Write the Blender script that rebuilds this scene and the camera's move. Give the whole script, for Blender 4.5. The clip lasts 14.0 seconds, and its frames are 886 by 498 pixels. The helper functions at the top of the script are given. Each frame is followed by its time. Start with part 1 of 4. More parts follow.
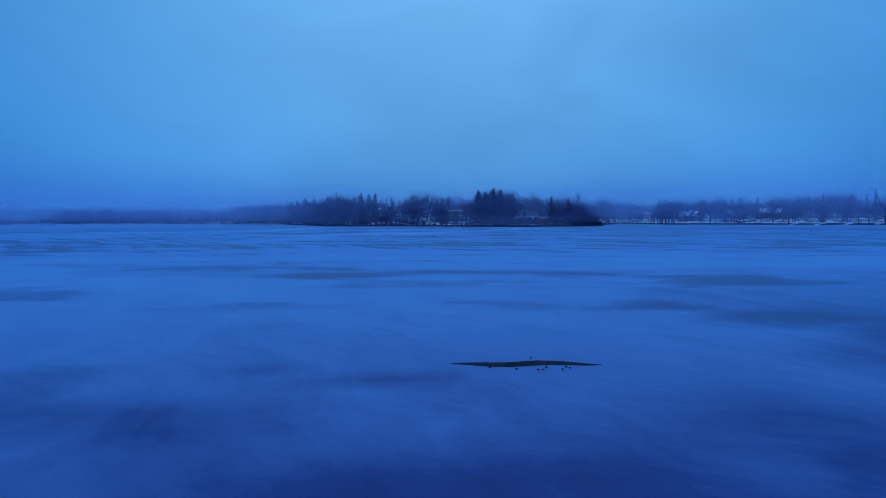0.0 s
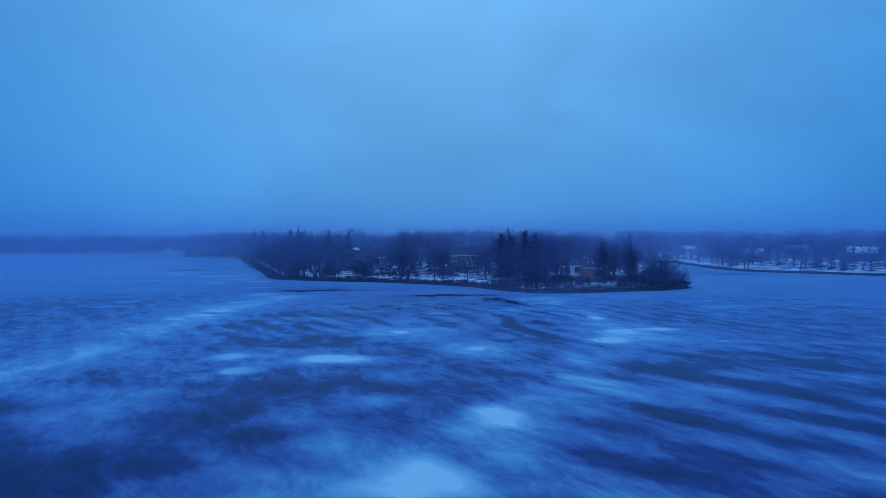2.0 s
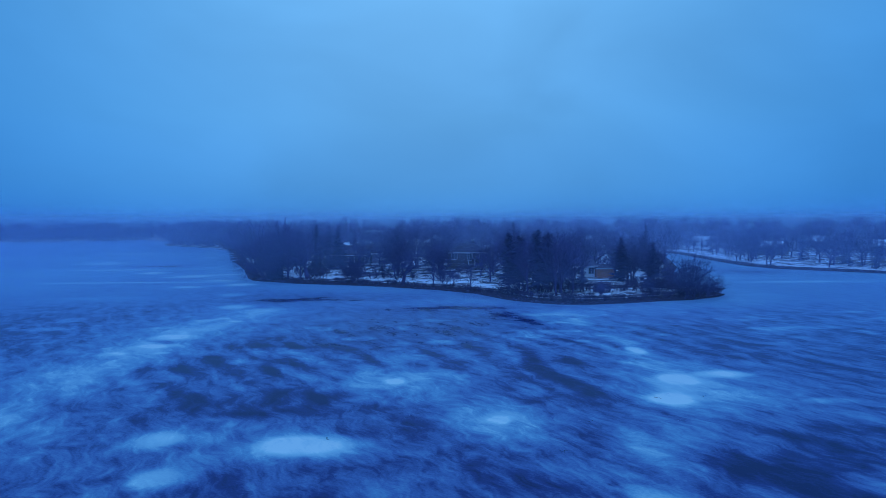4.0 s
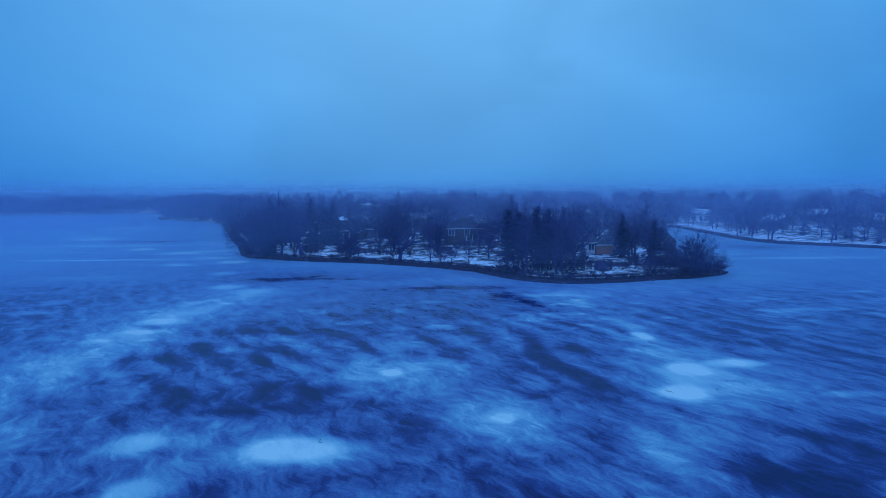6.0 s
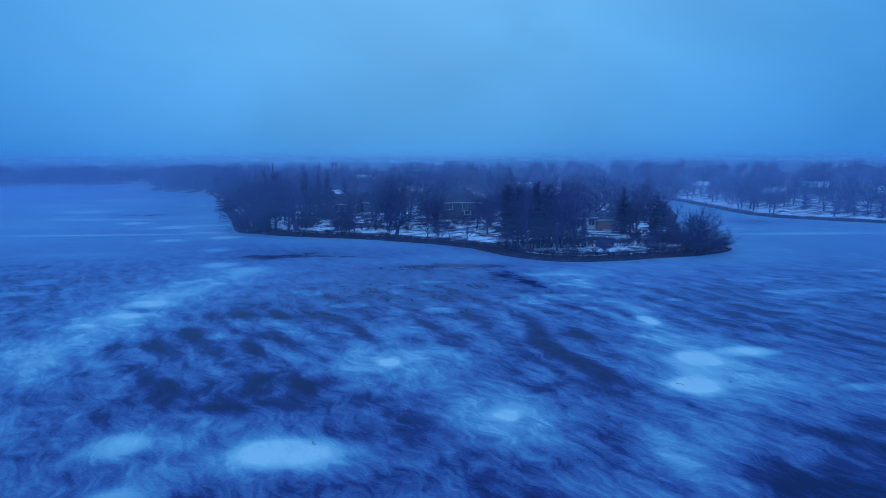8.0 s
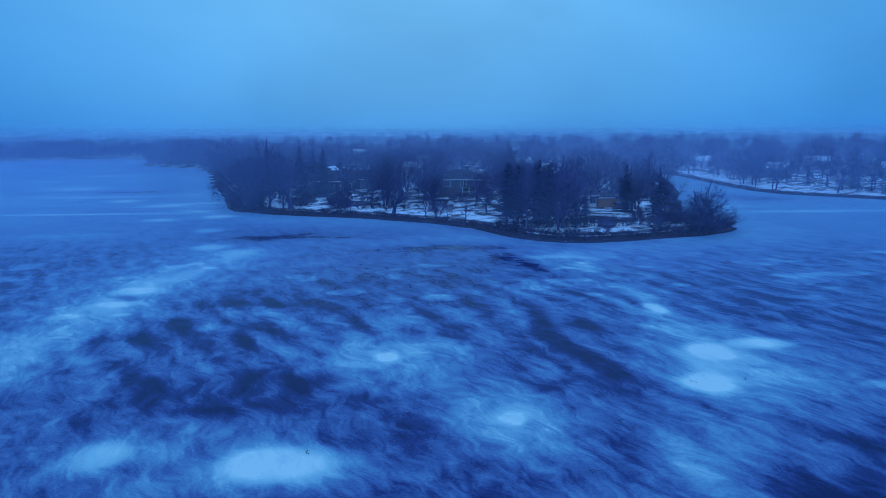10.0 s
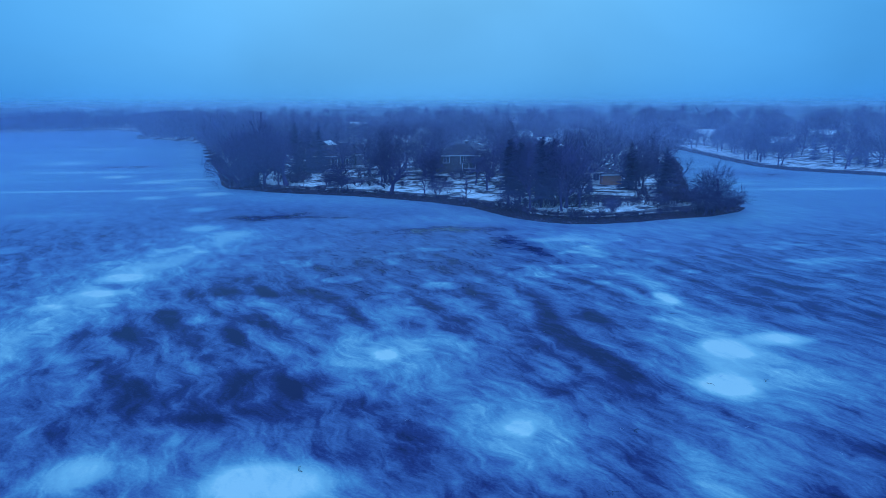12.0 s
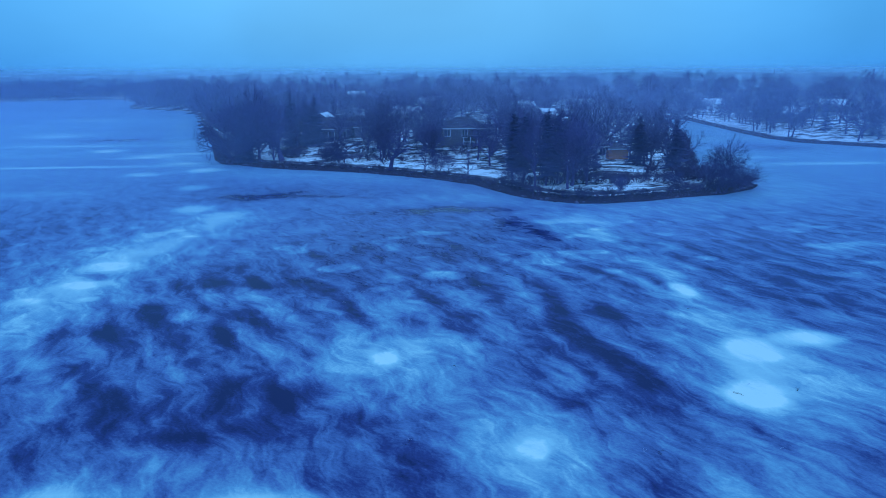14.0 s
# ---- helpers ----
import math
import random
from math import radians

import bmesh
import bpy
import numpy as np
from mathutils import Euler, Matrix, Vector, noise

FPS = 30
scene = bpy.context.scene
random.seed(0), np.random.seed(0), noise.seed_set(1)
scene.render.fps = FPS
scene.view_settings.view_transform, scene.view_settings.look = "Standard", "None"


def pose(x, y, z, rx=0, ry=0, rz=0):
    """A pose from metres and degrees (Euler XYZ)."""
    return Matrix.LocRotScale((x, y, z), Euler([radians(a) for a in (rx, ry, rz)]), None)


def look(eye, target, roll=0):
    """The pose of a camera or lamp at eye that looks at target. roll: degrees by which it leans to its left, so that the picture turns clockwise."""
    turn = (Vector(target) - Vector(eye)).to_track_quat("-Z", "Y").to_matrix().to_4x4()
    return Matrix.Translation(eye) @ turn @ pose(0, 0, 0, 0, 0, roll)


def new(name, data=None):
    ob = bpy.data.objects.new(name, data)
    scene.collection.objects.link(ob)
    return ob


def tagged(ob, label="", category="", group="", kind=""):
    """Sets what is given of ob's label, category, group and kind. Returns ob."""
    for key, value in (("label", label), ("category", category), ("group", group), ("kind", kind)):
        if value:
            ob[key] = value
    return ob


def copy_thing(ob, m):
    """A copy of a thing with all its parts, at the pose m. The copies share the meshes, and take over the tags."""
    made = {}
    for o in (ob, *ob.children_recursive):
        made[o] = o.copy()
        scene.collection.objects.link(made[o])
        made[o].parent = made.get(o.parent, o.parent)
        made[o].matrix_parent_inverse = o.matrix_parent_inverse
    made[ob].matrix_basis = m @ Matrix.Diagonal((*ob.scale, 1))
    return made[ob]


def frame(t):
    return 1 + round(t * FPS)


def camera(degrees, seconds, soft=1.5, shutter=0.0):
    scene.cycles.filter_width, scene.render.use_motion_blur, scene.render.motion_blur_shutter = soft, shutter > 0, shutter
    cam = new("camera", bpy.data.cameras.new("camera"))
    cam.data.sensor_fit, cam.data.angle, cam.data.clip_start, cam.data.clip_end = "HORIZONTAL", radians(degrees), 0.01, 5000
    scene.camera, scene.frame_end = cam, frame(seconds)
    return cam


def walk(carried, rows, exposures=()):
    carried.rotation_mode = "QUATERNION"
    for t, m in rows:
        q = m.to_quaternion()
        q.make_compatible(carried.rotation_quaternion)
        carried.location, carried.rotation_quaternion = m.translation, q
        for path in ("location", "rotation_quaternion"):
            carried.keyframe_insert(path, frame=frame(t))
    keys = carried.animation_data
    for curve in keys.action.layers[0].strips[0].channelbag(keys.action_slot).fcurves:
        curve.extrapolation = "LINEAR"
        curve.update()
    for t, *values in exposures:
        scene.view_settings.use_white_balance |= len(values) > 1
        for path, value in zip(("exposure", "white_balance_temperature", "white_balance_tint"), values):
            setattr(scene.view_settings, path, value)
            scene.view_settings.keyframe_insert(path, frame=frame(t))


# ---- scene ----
cam = camera(72.0, 14.0, soft=0.7)
PATH = [
    (0, pose(2.00, -92.83, 2.00, 87.36, 0.20, -2.00)),
    (0.5, pose(1.65, -76.21, 2.48, 87.39, 0.23, -2.26)),
    (1, pose(1.04, -57.59, 4.70, 87.95, 0.49, -2.55)),
    (1.5, pose(0.35, -38.63, 8.09, 88.52, 0.52, -2.94)),
    (2, pose(0.00, -20.53, 11.14, 89.05, 0.09, -3.44)),
    (2.2, pose(-0.02, -13.70, 12.35, 89.13, 0.15, -3.52)),
    (2.4, pose(-0.04, -7.30, 13.70, 89.20, 0.20, -3.59)),
    (2.5, pose(-0.05, -6.51, 14.06, 89.21, 0.24, -3.61)),
    (2.7, pose(-0.05, -6.14, 14.16, 89.21, 0.24, -3.65)),
    (3.4, pose(-0.07, -4.86, 14.52, 88.25, 0.18, -3.79)),
    (4.1, pose(-0.08, -3.57, 14.87, 87.26, 0.12, -3.93)),
    (4.8, pose(-0.09, -2.28, 15.22, 86.28, 0.06, -4.08)),
    (5, pose(-0.09, -1.92, 15.32, 85.99, 0.05, -4.12)),
    (5.5, pose(-0.11, -1.12, 15.56, 85.38, 0.12, -4.18)),
    (6, pose(-0.13, -0.36, 15.79, 84.70, 0.18, -4.29)),
    (6.5, pose(-0.15, 0.39, 16.02, 83.87, -0.00, -4.36)),
    (7, pose(-0.16, 1.12, 16.25, 83.29, 0.11, -4.46)),
    (7.5, pose(-0.18, 1.84, 16.47, 82.54, 0.09, -4.52)),
    (8, pose(-0.20, 2.55, 16.70, 81.89, 0.10, -4.62)),
    (10.5, pose(-0.25, 6.27, 17.80, 78.76, 0.18, -4.98)),
    (11, pose(-0.26, 7.08, 18.03, 78.14, 0.16, -5.02)),
    (11.5, pose(-0.25, 7.93, 18.25, 77.39, 0.03, -5.07)),
    (12, pose(-0.25, 8.82, 18.48, 76.71, 0.08, -5.11)),
    (12.5, pose(-0.23, 9.76, 18.71, 76.08, 0.10, -5.08)),
    (13, pose(-0.21, 10.76, 18.94, 75.27, 0.08, -5.19)),
    (13.5, pose(-0.19, 11.82, 19.18, 74.52, 0.14, -5.19)),
    (14, pose(-0.16, 12.94, 19.42, 73.77, 0.18, -5.16)),
]

walk(cam, PATH, exposures=[(0, 0.0, 6500, 10), (2.5, 0.02, 6500, 10), (5, 0.09, 6560, 9), (8, 0.20, 6760, 6), (11.5, 0.42, 7150, 2), (14, 0.64, 7500, -1)])

# ---- world and light ----
SUN_DIR = (math.radians(40), math.radians(200))
world = bpy.data.worlds.new("dusk_sky")
scene.world = world
world.use_nodes = True
wn, wl = world.node_tree.nodes, world.node_tree.links
wn.clear()
w_out = wn.new("ShaderNodeOutputWorld")
w_bg = wn.new("ShaderNodeBackground")
w_co = wn.new("ShaderNodeTexCoord")
w_sep = wn.new("ShaderNodeSeparateXYZ")
wl.new(w_co.outputs["Generated"], w_sep.inputs[0])
w_ramp = wn.new("ShaderNodeValToRGB")
els = w_ramp.color_ramp.elements
els[0].position, els[0].color = 0.0, (0.044, 0.225, 0.63, 1)
els[1].position, els[1].color = 1.0, (0.19, 0.43, 1.06, 1)
for p, c in ((0.06, (0.066, 0.262, 0.625, 1)), (0.16, (0.094, 0.330, 0.690, 1)), (0.36, (0.130, 0.402, 0.78, 1)), (0.6, (0.155, 0.41, 0.97, 1))):
    e = els.new(p)
    e.color = c
wl.new(w_sep.outputs["Z"], w_ramp.inputs[0])
# soft cloud structure
w_map = wn.new("ShaderNodeMapping")
w_map.inputs["Scale"].default_value = (1.0, 1.0, 1.9)
wl.new(w_co.outputs["Generated"], w_map.inputs[0])
w_noise = wn.new("ShaderNodeTexNoise")
w_noise.inputs["Scale"].default_value = 2.6
w_noise.inputs["Detail"].default_value = 4
w_noise.inputs["Roughness"].default_value = 0.45
w_noise.inputs["Distortion"].default_value = 0.4
wl.new(w_map.outputs[0], w_noise.inputs[0])
w_nr = wn.new("ShaderNodeMapRange")
w_nr.inputs["From Min"].default_value, w_nr.inputs["From Max"].default_value = 0.3, 0.7
w_nr.inputs["To Min"].default_value, w_nr.inputs["To Max"].default_value = 0.90, 1.12
wl.new(w_noise.outputs["Fac"], w_nr.inputs[0])
w_mul = wn.new("ShaderNodeVectorMath")
w_mul.operation = "SCALE"
# the cloud is thinner, so brighter, towards one bearing
w_off = wn.new("ShaderNodeMath")
w_off.operation = "SUBTRACT"
wl.new(w_sep.outputs["X"], w_off.inputs[0])
w_off.inputs[1].default_value = 0.05
w_sq = wn.new("ShaderNodeMath")
w_sq.operation = "POWER"
w_abs = wn.new("ShaderNodeMath")
w_abs.operation = "ABSOLUTE"
wl.new(w_off.outputs[0], w_abs.inputs[0])
wl.new(w_abs.outputs[0], w_sq.inputs[0])
w_sq.inputs[1].default_value = 2.0
w_fall = wn.new("ShaderNodeMath")
w_fall.operation = "MULTIPLY_ADD"
wl.new(w_sq.outputs[0], w_fall.inputs[0])
w_fall.inputs[1].default_value, w_fall.inputs[2].default_value = -0.55, 1.03
# away from there the cloud grows deeper blue as well as darker
w_side = wn.new("ShaderNodeCombineXYZ")
for k, power in enumerate((3.4, 1.4, 0.4)):
    w_pow = wn.new("ShaderNodeMath")
    w_pow.operation = "POWER"
    wl.new(w_fall.outputs[0], w_pow.inputs[0])
    w_pow.inputs[1].default_value = power
    wl.new(w_pow.outputs[0], w_side.inputs[k])
w_both = wn.new("ShaderNodeVectorMath")
w_both.operation = "MULTIPLY"
wl.new(w_ramp.outputs[0], w_both.inputs[0])
wl.new(w_side.outputs[0], w_both.inputs[1])
wl.new(w_both.outputs[0], w_mul.inputs[0])
wl.new(w_nr.outputs[0], w_mul.inputs["Scale"])
w_sky = wn.new("ShaderNodeTexSky")
w_sky.sky_type = "NISHITA"
w_sky.sun_disc = False
w_sky.sun_elevation, w_sky.sun_rotation = SUN_DIR
w_tint = wn.new("ShaderNodeVectorMath")
w_tint.operation = "MULTIPLY"
w_tint.inputs[1].default_value = (0.0006, 0.004, 0.010)
wl.new(w_sky.outputs[0], w_tint.inputs[0])
w_add = wn.new("ShaderNodeVectorMath")
w_add.operation = "ADD"
wl.new(w_mul.outputs[0], w_add.inputs[0])
wl.new(w_tint.outputs[0], w_add.inputs[1])
wl.new(w_add.outputs[0], w_bg.inputs[0])
w_bg.inputs[1].default_value = 1.0
wl.new(w_bg.outputs[0], w_out.inputs[0])

sun = new("overcast_sun", bpy.data.lights.new("overcast_sun", "SUN"))
sun.data.energy, sun.data.angle, sun.data.color = 0.5, radians(30), (0.22, 0.45, 1.0)
sun.matrix_world = look((0, 0, 60), (20, 55, 0))


# ---- materials ----
def mat(name, rough=0.8):
    m = bpy.data.materials.new(name)
    m.use_nodes = True
    b = m.node_tree.nodes["Principled BSDF"]
    b.inputs["Roughness"].default_value = rough
    b.inputs["Specular IOR Level"].default_value = 0.12 if rough > 0.7 else 0.5
    return m, m.node_tree.nodes, m.node_tree.links, b


def noise_node(nodes, links, scale, detail=5, rough=0.55, distort=0.0, stretch=(1, 1, 1), turn=0.0, coord="Object"):
    """Fractal noise; stretch: how much shorter or longer the grain is along the axes turned by turn."""
    co = nodes.new("ShaderNodeTexCoord")
    mp = nodes.new("ShaderNodeMapping")
    mp.vector_type = "TEXTURE"
    mp.inputs["Scale"].default_value = [1 / v for v in stretch]
    mp.inputs["Rotation"].default_value = (0, 0, turn)
    links.new(co.outputs[coord], mp.inputs[0])
    n = nodes.new("ShaderNodeTexNoise")
    n.inputs["Scale"].default_value = scale
    n.inputs["Detail"].default_value = detail
    n.inputs["Roughness"].default_value = rough
    n.inputs["Distortion"].default_value = distort
    links.new(mp.outputs[0], n.inputs[0])
    return n.outputs["Fac"]


def ramp_node(nodes, links, fac, stops):
    r = nodes.new("ShaderNodeValToRGB")
    e = r.color_ramp.elements
    e[0].position, e[0].color = stops[0][0], (*stops[0][1], 1)
    e[1].position, e[1].color = stops[-1][0], (*stops[-1][1], 1)
    for p, c in stops[1:-1]:
        e.new(p).color = (*c, 1)
    links.new(fac, r.inputs[0])
    return r.outputs[0]


def math_node(nodes, links, op, a, b, clamp=False):
    n = nodes.new("ShaderNodeMath")
    n.operation, n.use_clamp = op, clamp
    for k, v in enumerate((a, b)):
        if isinstance(v, (int, float)):
            n.inputs[k].default_value = v
        else:
            links.new(v, n.inputs[k])
    return n.outputs[0]


def bump_node(nodes, links, height, b, strength=0.3, distance=0.05):
    n = nodes.new("ShaderNodeBump")
    n.inputs["Strength"].default_value, n.inputs["Distance"].default_value = strength, distance
    links.new(height, n.inputs["Height"])
    links.new(n.outputs[0], b.inputs["Normal"])


def plain(name, dark, light, scale=1.5, rough=0.8, bump=0.3, stretch=(1, 1, 1), vary=0.0, metal=0.0):
    """A surface of two tones with a coarse and a fine grain, and a tone that differs from object to object."""
    m, n, l, b = mat(name, rough)
    coarse = noise_node(n, l, scale, 4, 0.55, 0.3, stretch)
    fine = noise_node(n, l, scale * 9, 4, 0.6, 0.0, stretch)
    f = math_node(n, l, "ADD", math_node(n, l, "MULTIPLY", coarse, 0.65), math_node(n, l, "MULTIPLY", fine, 0.35))
    if vary:
        info = n.new("ShaderNodeObjectInfo")
        f = math_node(n, l, "ADD", f, math_node(n, l, "MULTIPLY", math_node(n, l, "SUBTRACT", info.outputs["Random"], 0.5), vary))
    l.new(ramp_node(n, l, f, [(0.3, dark), (0.7, light)]), b.inputs["Base Color"])
    b.inputs["Metallic"].default_value = metal
    if bump:
        bump_node(n, l, fine, b, bump, 0.03)
    return m


def ice_material():
    m, n, l, b = mat("lake_ice", 0.3)

    def read(key):
        at = n.new("ShaderNodeAttribute")
        at.attribute_name = key
        return at.outputs["Fac"]

    def warp(vector, scale, amount, detail):
        """The place pushed about by noise, so that grain laid over it curls."""
        ns = n.new("ShaderNodeTexNoise")
        ns.inputs["Scale"].default_value, ns.inputs["Detail"].default_value = scale, detail
        l.new(vector, ns.inputs["Vector"])
        half = n.new("ShaderNodeVectorMath")
        half.operation = "SUBTRACT"
        half.inputs[1].default_value = (0.5, 0.5, 0.5)
        l.new(ns.outputs["Color"], half.inputs[0])
        push = n.new("ShaderNodeVectorMath")
        push.operation = "MULTIPLY_ADD"
        push.inputs[1].default_value = (amount, amount, 0)
        l.new(half.outputs[0], push.inputs[0])
        l.new(vector, push.inputs[2])
        return push.outputs[0]

    def grain(vector, scale, detail, rough, length, turn):
        mp = n.new("ShaderNodeMapping")
        mp.vector_type = "TEXTURE"
        mp.inputs["Scale"].default_value = (length, 1, 1)
        mp.inputs["Rotation"].default_value = (0, 0, turn)
        l.new(vector, mp.inputs[0])
        ns = n.new("ShaderNodeTexNoise")
        ns.inputs["Scale"].default_value, ns.inputs["Detail"].default_value, ns.inputs["Roughness"].default_value = scale, detail, rough
        l.new(mp.outputs[0], ns.inputs["Vector"])
        return ns.outputs["Fac"]

    co = n.new("ShaderNodeTexCoord")
    once = warp(co.outputs["Object"], 0.17, 3.6, 2)
    twice = warp(once, 0.5, 1.3, 3)
    broad = grain(once, 0.34, 3, 0.5, 1.7, -1.2)
    swirl = grain(twice, 0.75, 5, 0.54, 2.2, -1.15)
    wisp = grain(twice, 1.9, 5, 0.55, 2.8, -1.0)
    fine = grain(co.outputs["Object"], 6.5, 5, 0.65, 1.6, -0.6)
    f = None
    ridge = math_node(n, l, "SUBTRACT", 1.0, math_node(n, l, "MULTIPLY", math_node(n, l, "ABSOLUTE", math_node(n, l, "SUBTRACT", grain(twice, 1.05, 4, 0.5, 3.6, -1.15), 0.5), 0.0), 7.0), True)
    thread = math_node(n, l, "POWER", ridge, 2.0)
    for layer, amount in ((broad, 0.45), (swirl, 0.74), (wisp, 0.46), (fine, 0.32), (thread, 0.05)):
        term = math_node(n, l, "MULTIPLY", math_node(n, l, "SUBTRACT", layer, 0.4 if layer is thread else 0.5), amount)
        f = term if f is None else math_node(n, l, "ADD", f, term)
    # the mesh attribute carries frost together with haze painted into the far ice
    f = math_node(n, l, "ADD", read("frost_haze"), math_node(n, l, "MULTIPLY", f, read("rough")))
    col = ramp_node(n, l, f, [(0.0, (0.014, 0.024, 0.084)), (0.2, (0.035, 0.056, 0.178)), (0.42, (0.108, 0.182, 0.345)), (0.66, (0.20, 0.39, 0.49)), (0.90, (0.46, 0.67, 0.64)), (1.0, (0.76, 0.84, 0.73))])
    l.new(col, b.inputs["Base Color"])
    r = n.new("ShaderNodeMapRange")
    r.inputs["From Min"].default_value, r.inputs["From Max"].default_value = 0.1, 0.85
    r.inputs["To Min"].default_value, r.inputs["To Max"].default_value = 0.32, 0.74
    l.new(f, r.inputs[0])
    rr = math_node(n, l, "SUBTRACT", r.outputs[0], math_node(n, l, "MULTIPLY", read("wet"), 0.24), True)
    l.new(math_node(n, l, "MAXIMUM", rr, 0.05), b.inputs["Roughness"])
    b.inputs["IOR"].default_value = 1.31
    b.inputs["Specular IOR Level"].default_value = 0.10
    # rime crystals catch the light at a low angle
    rime = n.new("ShaderNodeMapRange")
    rime.inputs["From Min"].default_value, rime.inputs["From Max"].default_value = 0.14, 0.40
    rime.inputs["To Min"].default_value, rime.inputs["To Max"].default_value = 0.30, 1.0
    l.new(f, rime.inputs[0])
    l.new(math_node(n, l, "MULTIPLY", math_node(n, l, "SUBTRACT", 1.0, read("wet"), True), rime.outputs[0]), b.inputs["Sheen Weight"])
    b.inputs["Sheen Roughness"].default_value = 0.26
    b.inputs["Sheen Tint"].default_value = (0.52, 0.72, 1.0, 1)
    bump_node(n, l, math_node(n, l, "ADD", wisp, math_node(n, l, "MULTIPLY", fine, 0.5)), b, 0.08, 0.05)
    return m


def ground_material():
    m, n, l, b = mat("snowy_ground", 0.9)
    at = n.new("ShaderNodeAttribute")
    at.attribute_name = "bare"
    patch = noise_node(n, l, 0.26, 6, 0.66, 0.7, (0.8, 1.4, 1), 0.12)
    small = noise_node(n, l, 1.7, 6, 0.7, 0.5, (0.7, 1.4, 1), 0.1)
    f = math_node(n, l, "ADD", math_node(n, l, "MULTIPLY", patch, 0.6), math_node(n, l, "MULTIPLY", small, 0.4))
    f = math_node(n, l, "SUBTRACT", f, math_node(n, l, "MULTIPLY", at.outputs["Fac"], 0.5))
    grass = ramp_node(n, l, noise_node(n, l, 2.5, 5, 0.6), [(0.3, (0.015, 0.011, 0.024)), (0.7, (0.042, 0.031, 0.058))])
    mix = n.new("ShaderNodeMix")
    mix.data_type = "RGBA"
    k = n.new("ShaderNodeMapRange")
    k.inputs["From Min"].default_value, k.inputs["From Max"].default_value = 0.485, 0.555
    l.new(f, k.inputs[0])
    l.new(k.outputs[0], mix.inputs["Factor"])
    l.new(grass, mix.inputs["A"])
    mix.inputs["B"].default_value = (0.80, 0.86, 0.90, 1)
    l.new(mix.outputs["Result"], b.inputs["Base Color"])
    bump_node(n, l, small, b, 0.5, 0.1)
    return m


def mist_material(name, amount, steam, hold, top, tone, seed):
    """Thin drifting vapour: mostly clear, the rest scatters the light that falls on it."""
    m = bpy.data.materials.new(name)
    m.use_nodes = True
    n, l = m.node_tree.nodes, m.node_tree.links
    n.clear()
    out = n.new("ShaderNodeOutputMaterial")
    clear = n.new("ShaderNodeBsdfTransparent")
    dif = n.new("ShaderNodeBsdfDiffuse")
    tra = n.new("ShaderNodeBsdfTranslucent")
    for s in (dif, tra):
        s.inputs[0].default_value = (*tone, 1)
    body = n.new("ShaderNodeMixShader")
    l.new(dif.outputs[0], body.inputs[1])
    l.new(tra.outputs[0], body.inputs[2])
    geo = n.new("ShaderNodeNewGeometry")
    sep = n.new("ShaderNodeSeparateXYZ")
    l.new(geo.outputs["Position"], sep.inputs[0])
    up = n.new("ShaderNodeMapRange")
    up.interpolation_type = "SMOOTHSTEP"
    up.inputs["From Min"].default_value, up.inputs["From Max"].default_value = -1.0, 7.0
    l.new(sep.outputs["Z"], up.inputs[0])
    down = n.new("ShaderNodeMapRange")
    down.interpolation_type = "SMOOTHSTEP"
    down.inputs["From Min"].default_value, down.inputs["From Max"].default_value = top, hold
    l.new(sep.outputs["Z"], down.inputs[0])
    mp = n.new("ShaderNodeMapping")
    mp.inputs["Location"].default_value = (seed * 37.0, seed * 11.0, seed * 5.0)
    mp.inputs["Scale"].default_value = (0.028, 0.028, 0.09)
    l.new(geo.outputs["Position"], mp.inputs[0])
    ns = n.new("ShaderNodeTexNoise")
    ns.inputs["Scale"].default_value, ns.inputs["Detail"].default_value, ns.inputs["Distortion"].default_value = 1.0, 4, 0.5
    l.new(mp.outputs[0], ns.inputs[0])
    var = n.new("ShaderNodeMapRange")
    var.inputs["From Min"].default_value, var.inputs["From Max"].default_value = 0.3, 0.7
    var.inputs["To Min"].default_value, var.inputs["To Max"].default_value = 0.7, 1.3
    l.new(ns.outputs["Fac"], var.inputs[0])
    a = math_node(n, l, "MULTIPLY", up.outputs[0], down.outputs[0])
    a = math_node(n, l, "MULTIPLY", a, var.outputs[0])
    a = math_node(n, l, "MULTIPLY", a, amount, True)
    if steam:
        # vapour rising off the ice in low drifts
        near = n.new("ShaderNodeMapRange")
        near.interpolation_type = "SMOOTHSTEP"
        near.inputs["From Min"].default_value, near.inputs["From Max"].default_value = 5.0, 1.2
        l.new(sep.outputs["Z"], near.inputs[0])
        rise = n.new("ShaderNodeMapRange")
        rise.interpolation_type = "SMOOTHSTEP"
        rise.inputs["From Min"].default_value, rise.inputs["From Max"].default_value = 0.1, 1.5
        l.new(sep.outputs["Z"], rise.inputs[0])
        drift = n.new("ShaderNodeMapRange")
        drift.inputs["From Min"].default_value, drift.inputs["From Max"].default_value = 0.42, 0.66
        l.new(ns.outputs["Fac"], drift.inputs[0])
        v = math_node(n, l, "MULTIPLY", math_node(n, l, "MULTIPLY", near.outputs[0], rise.outputs[0]), drift.outputs[0])
        a = math_node(n, l, "ADD", a, math_node(n, l, "MULTIPLY", v, steam), True)
    mix = n.new("ShaderNodeMixShader")
    l.new(a, mix.inputs[0])
    l.new(clear.outputs[0], mix.inputs[1])
    l.new(body.outputs[0], mix.inputs[2])
    l.new(mix.outputs[0], out.inputs[0])
    return m


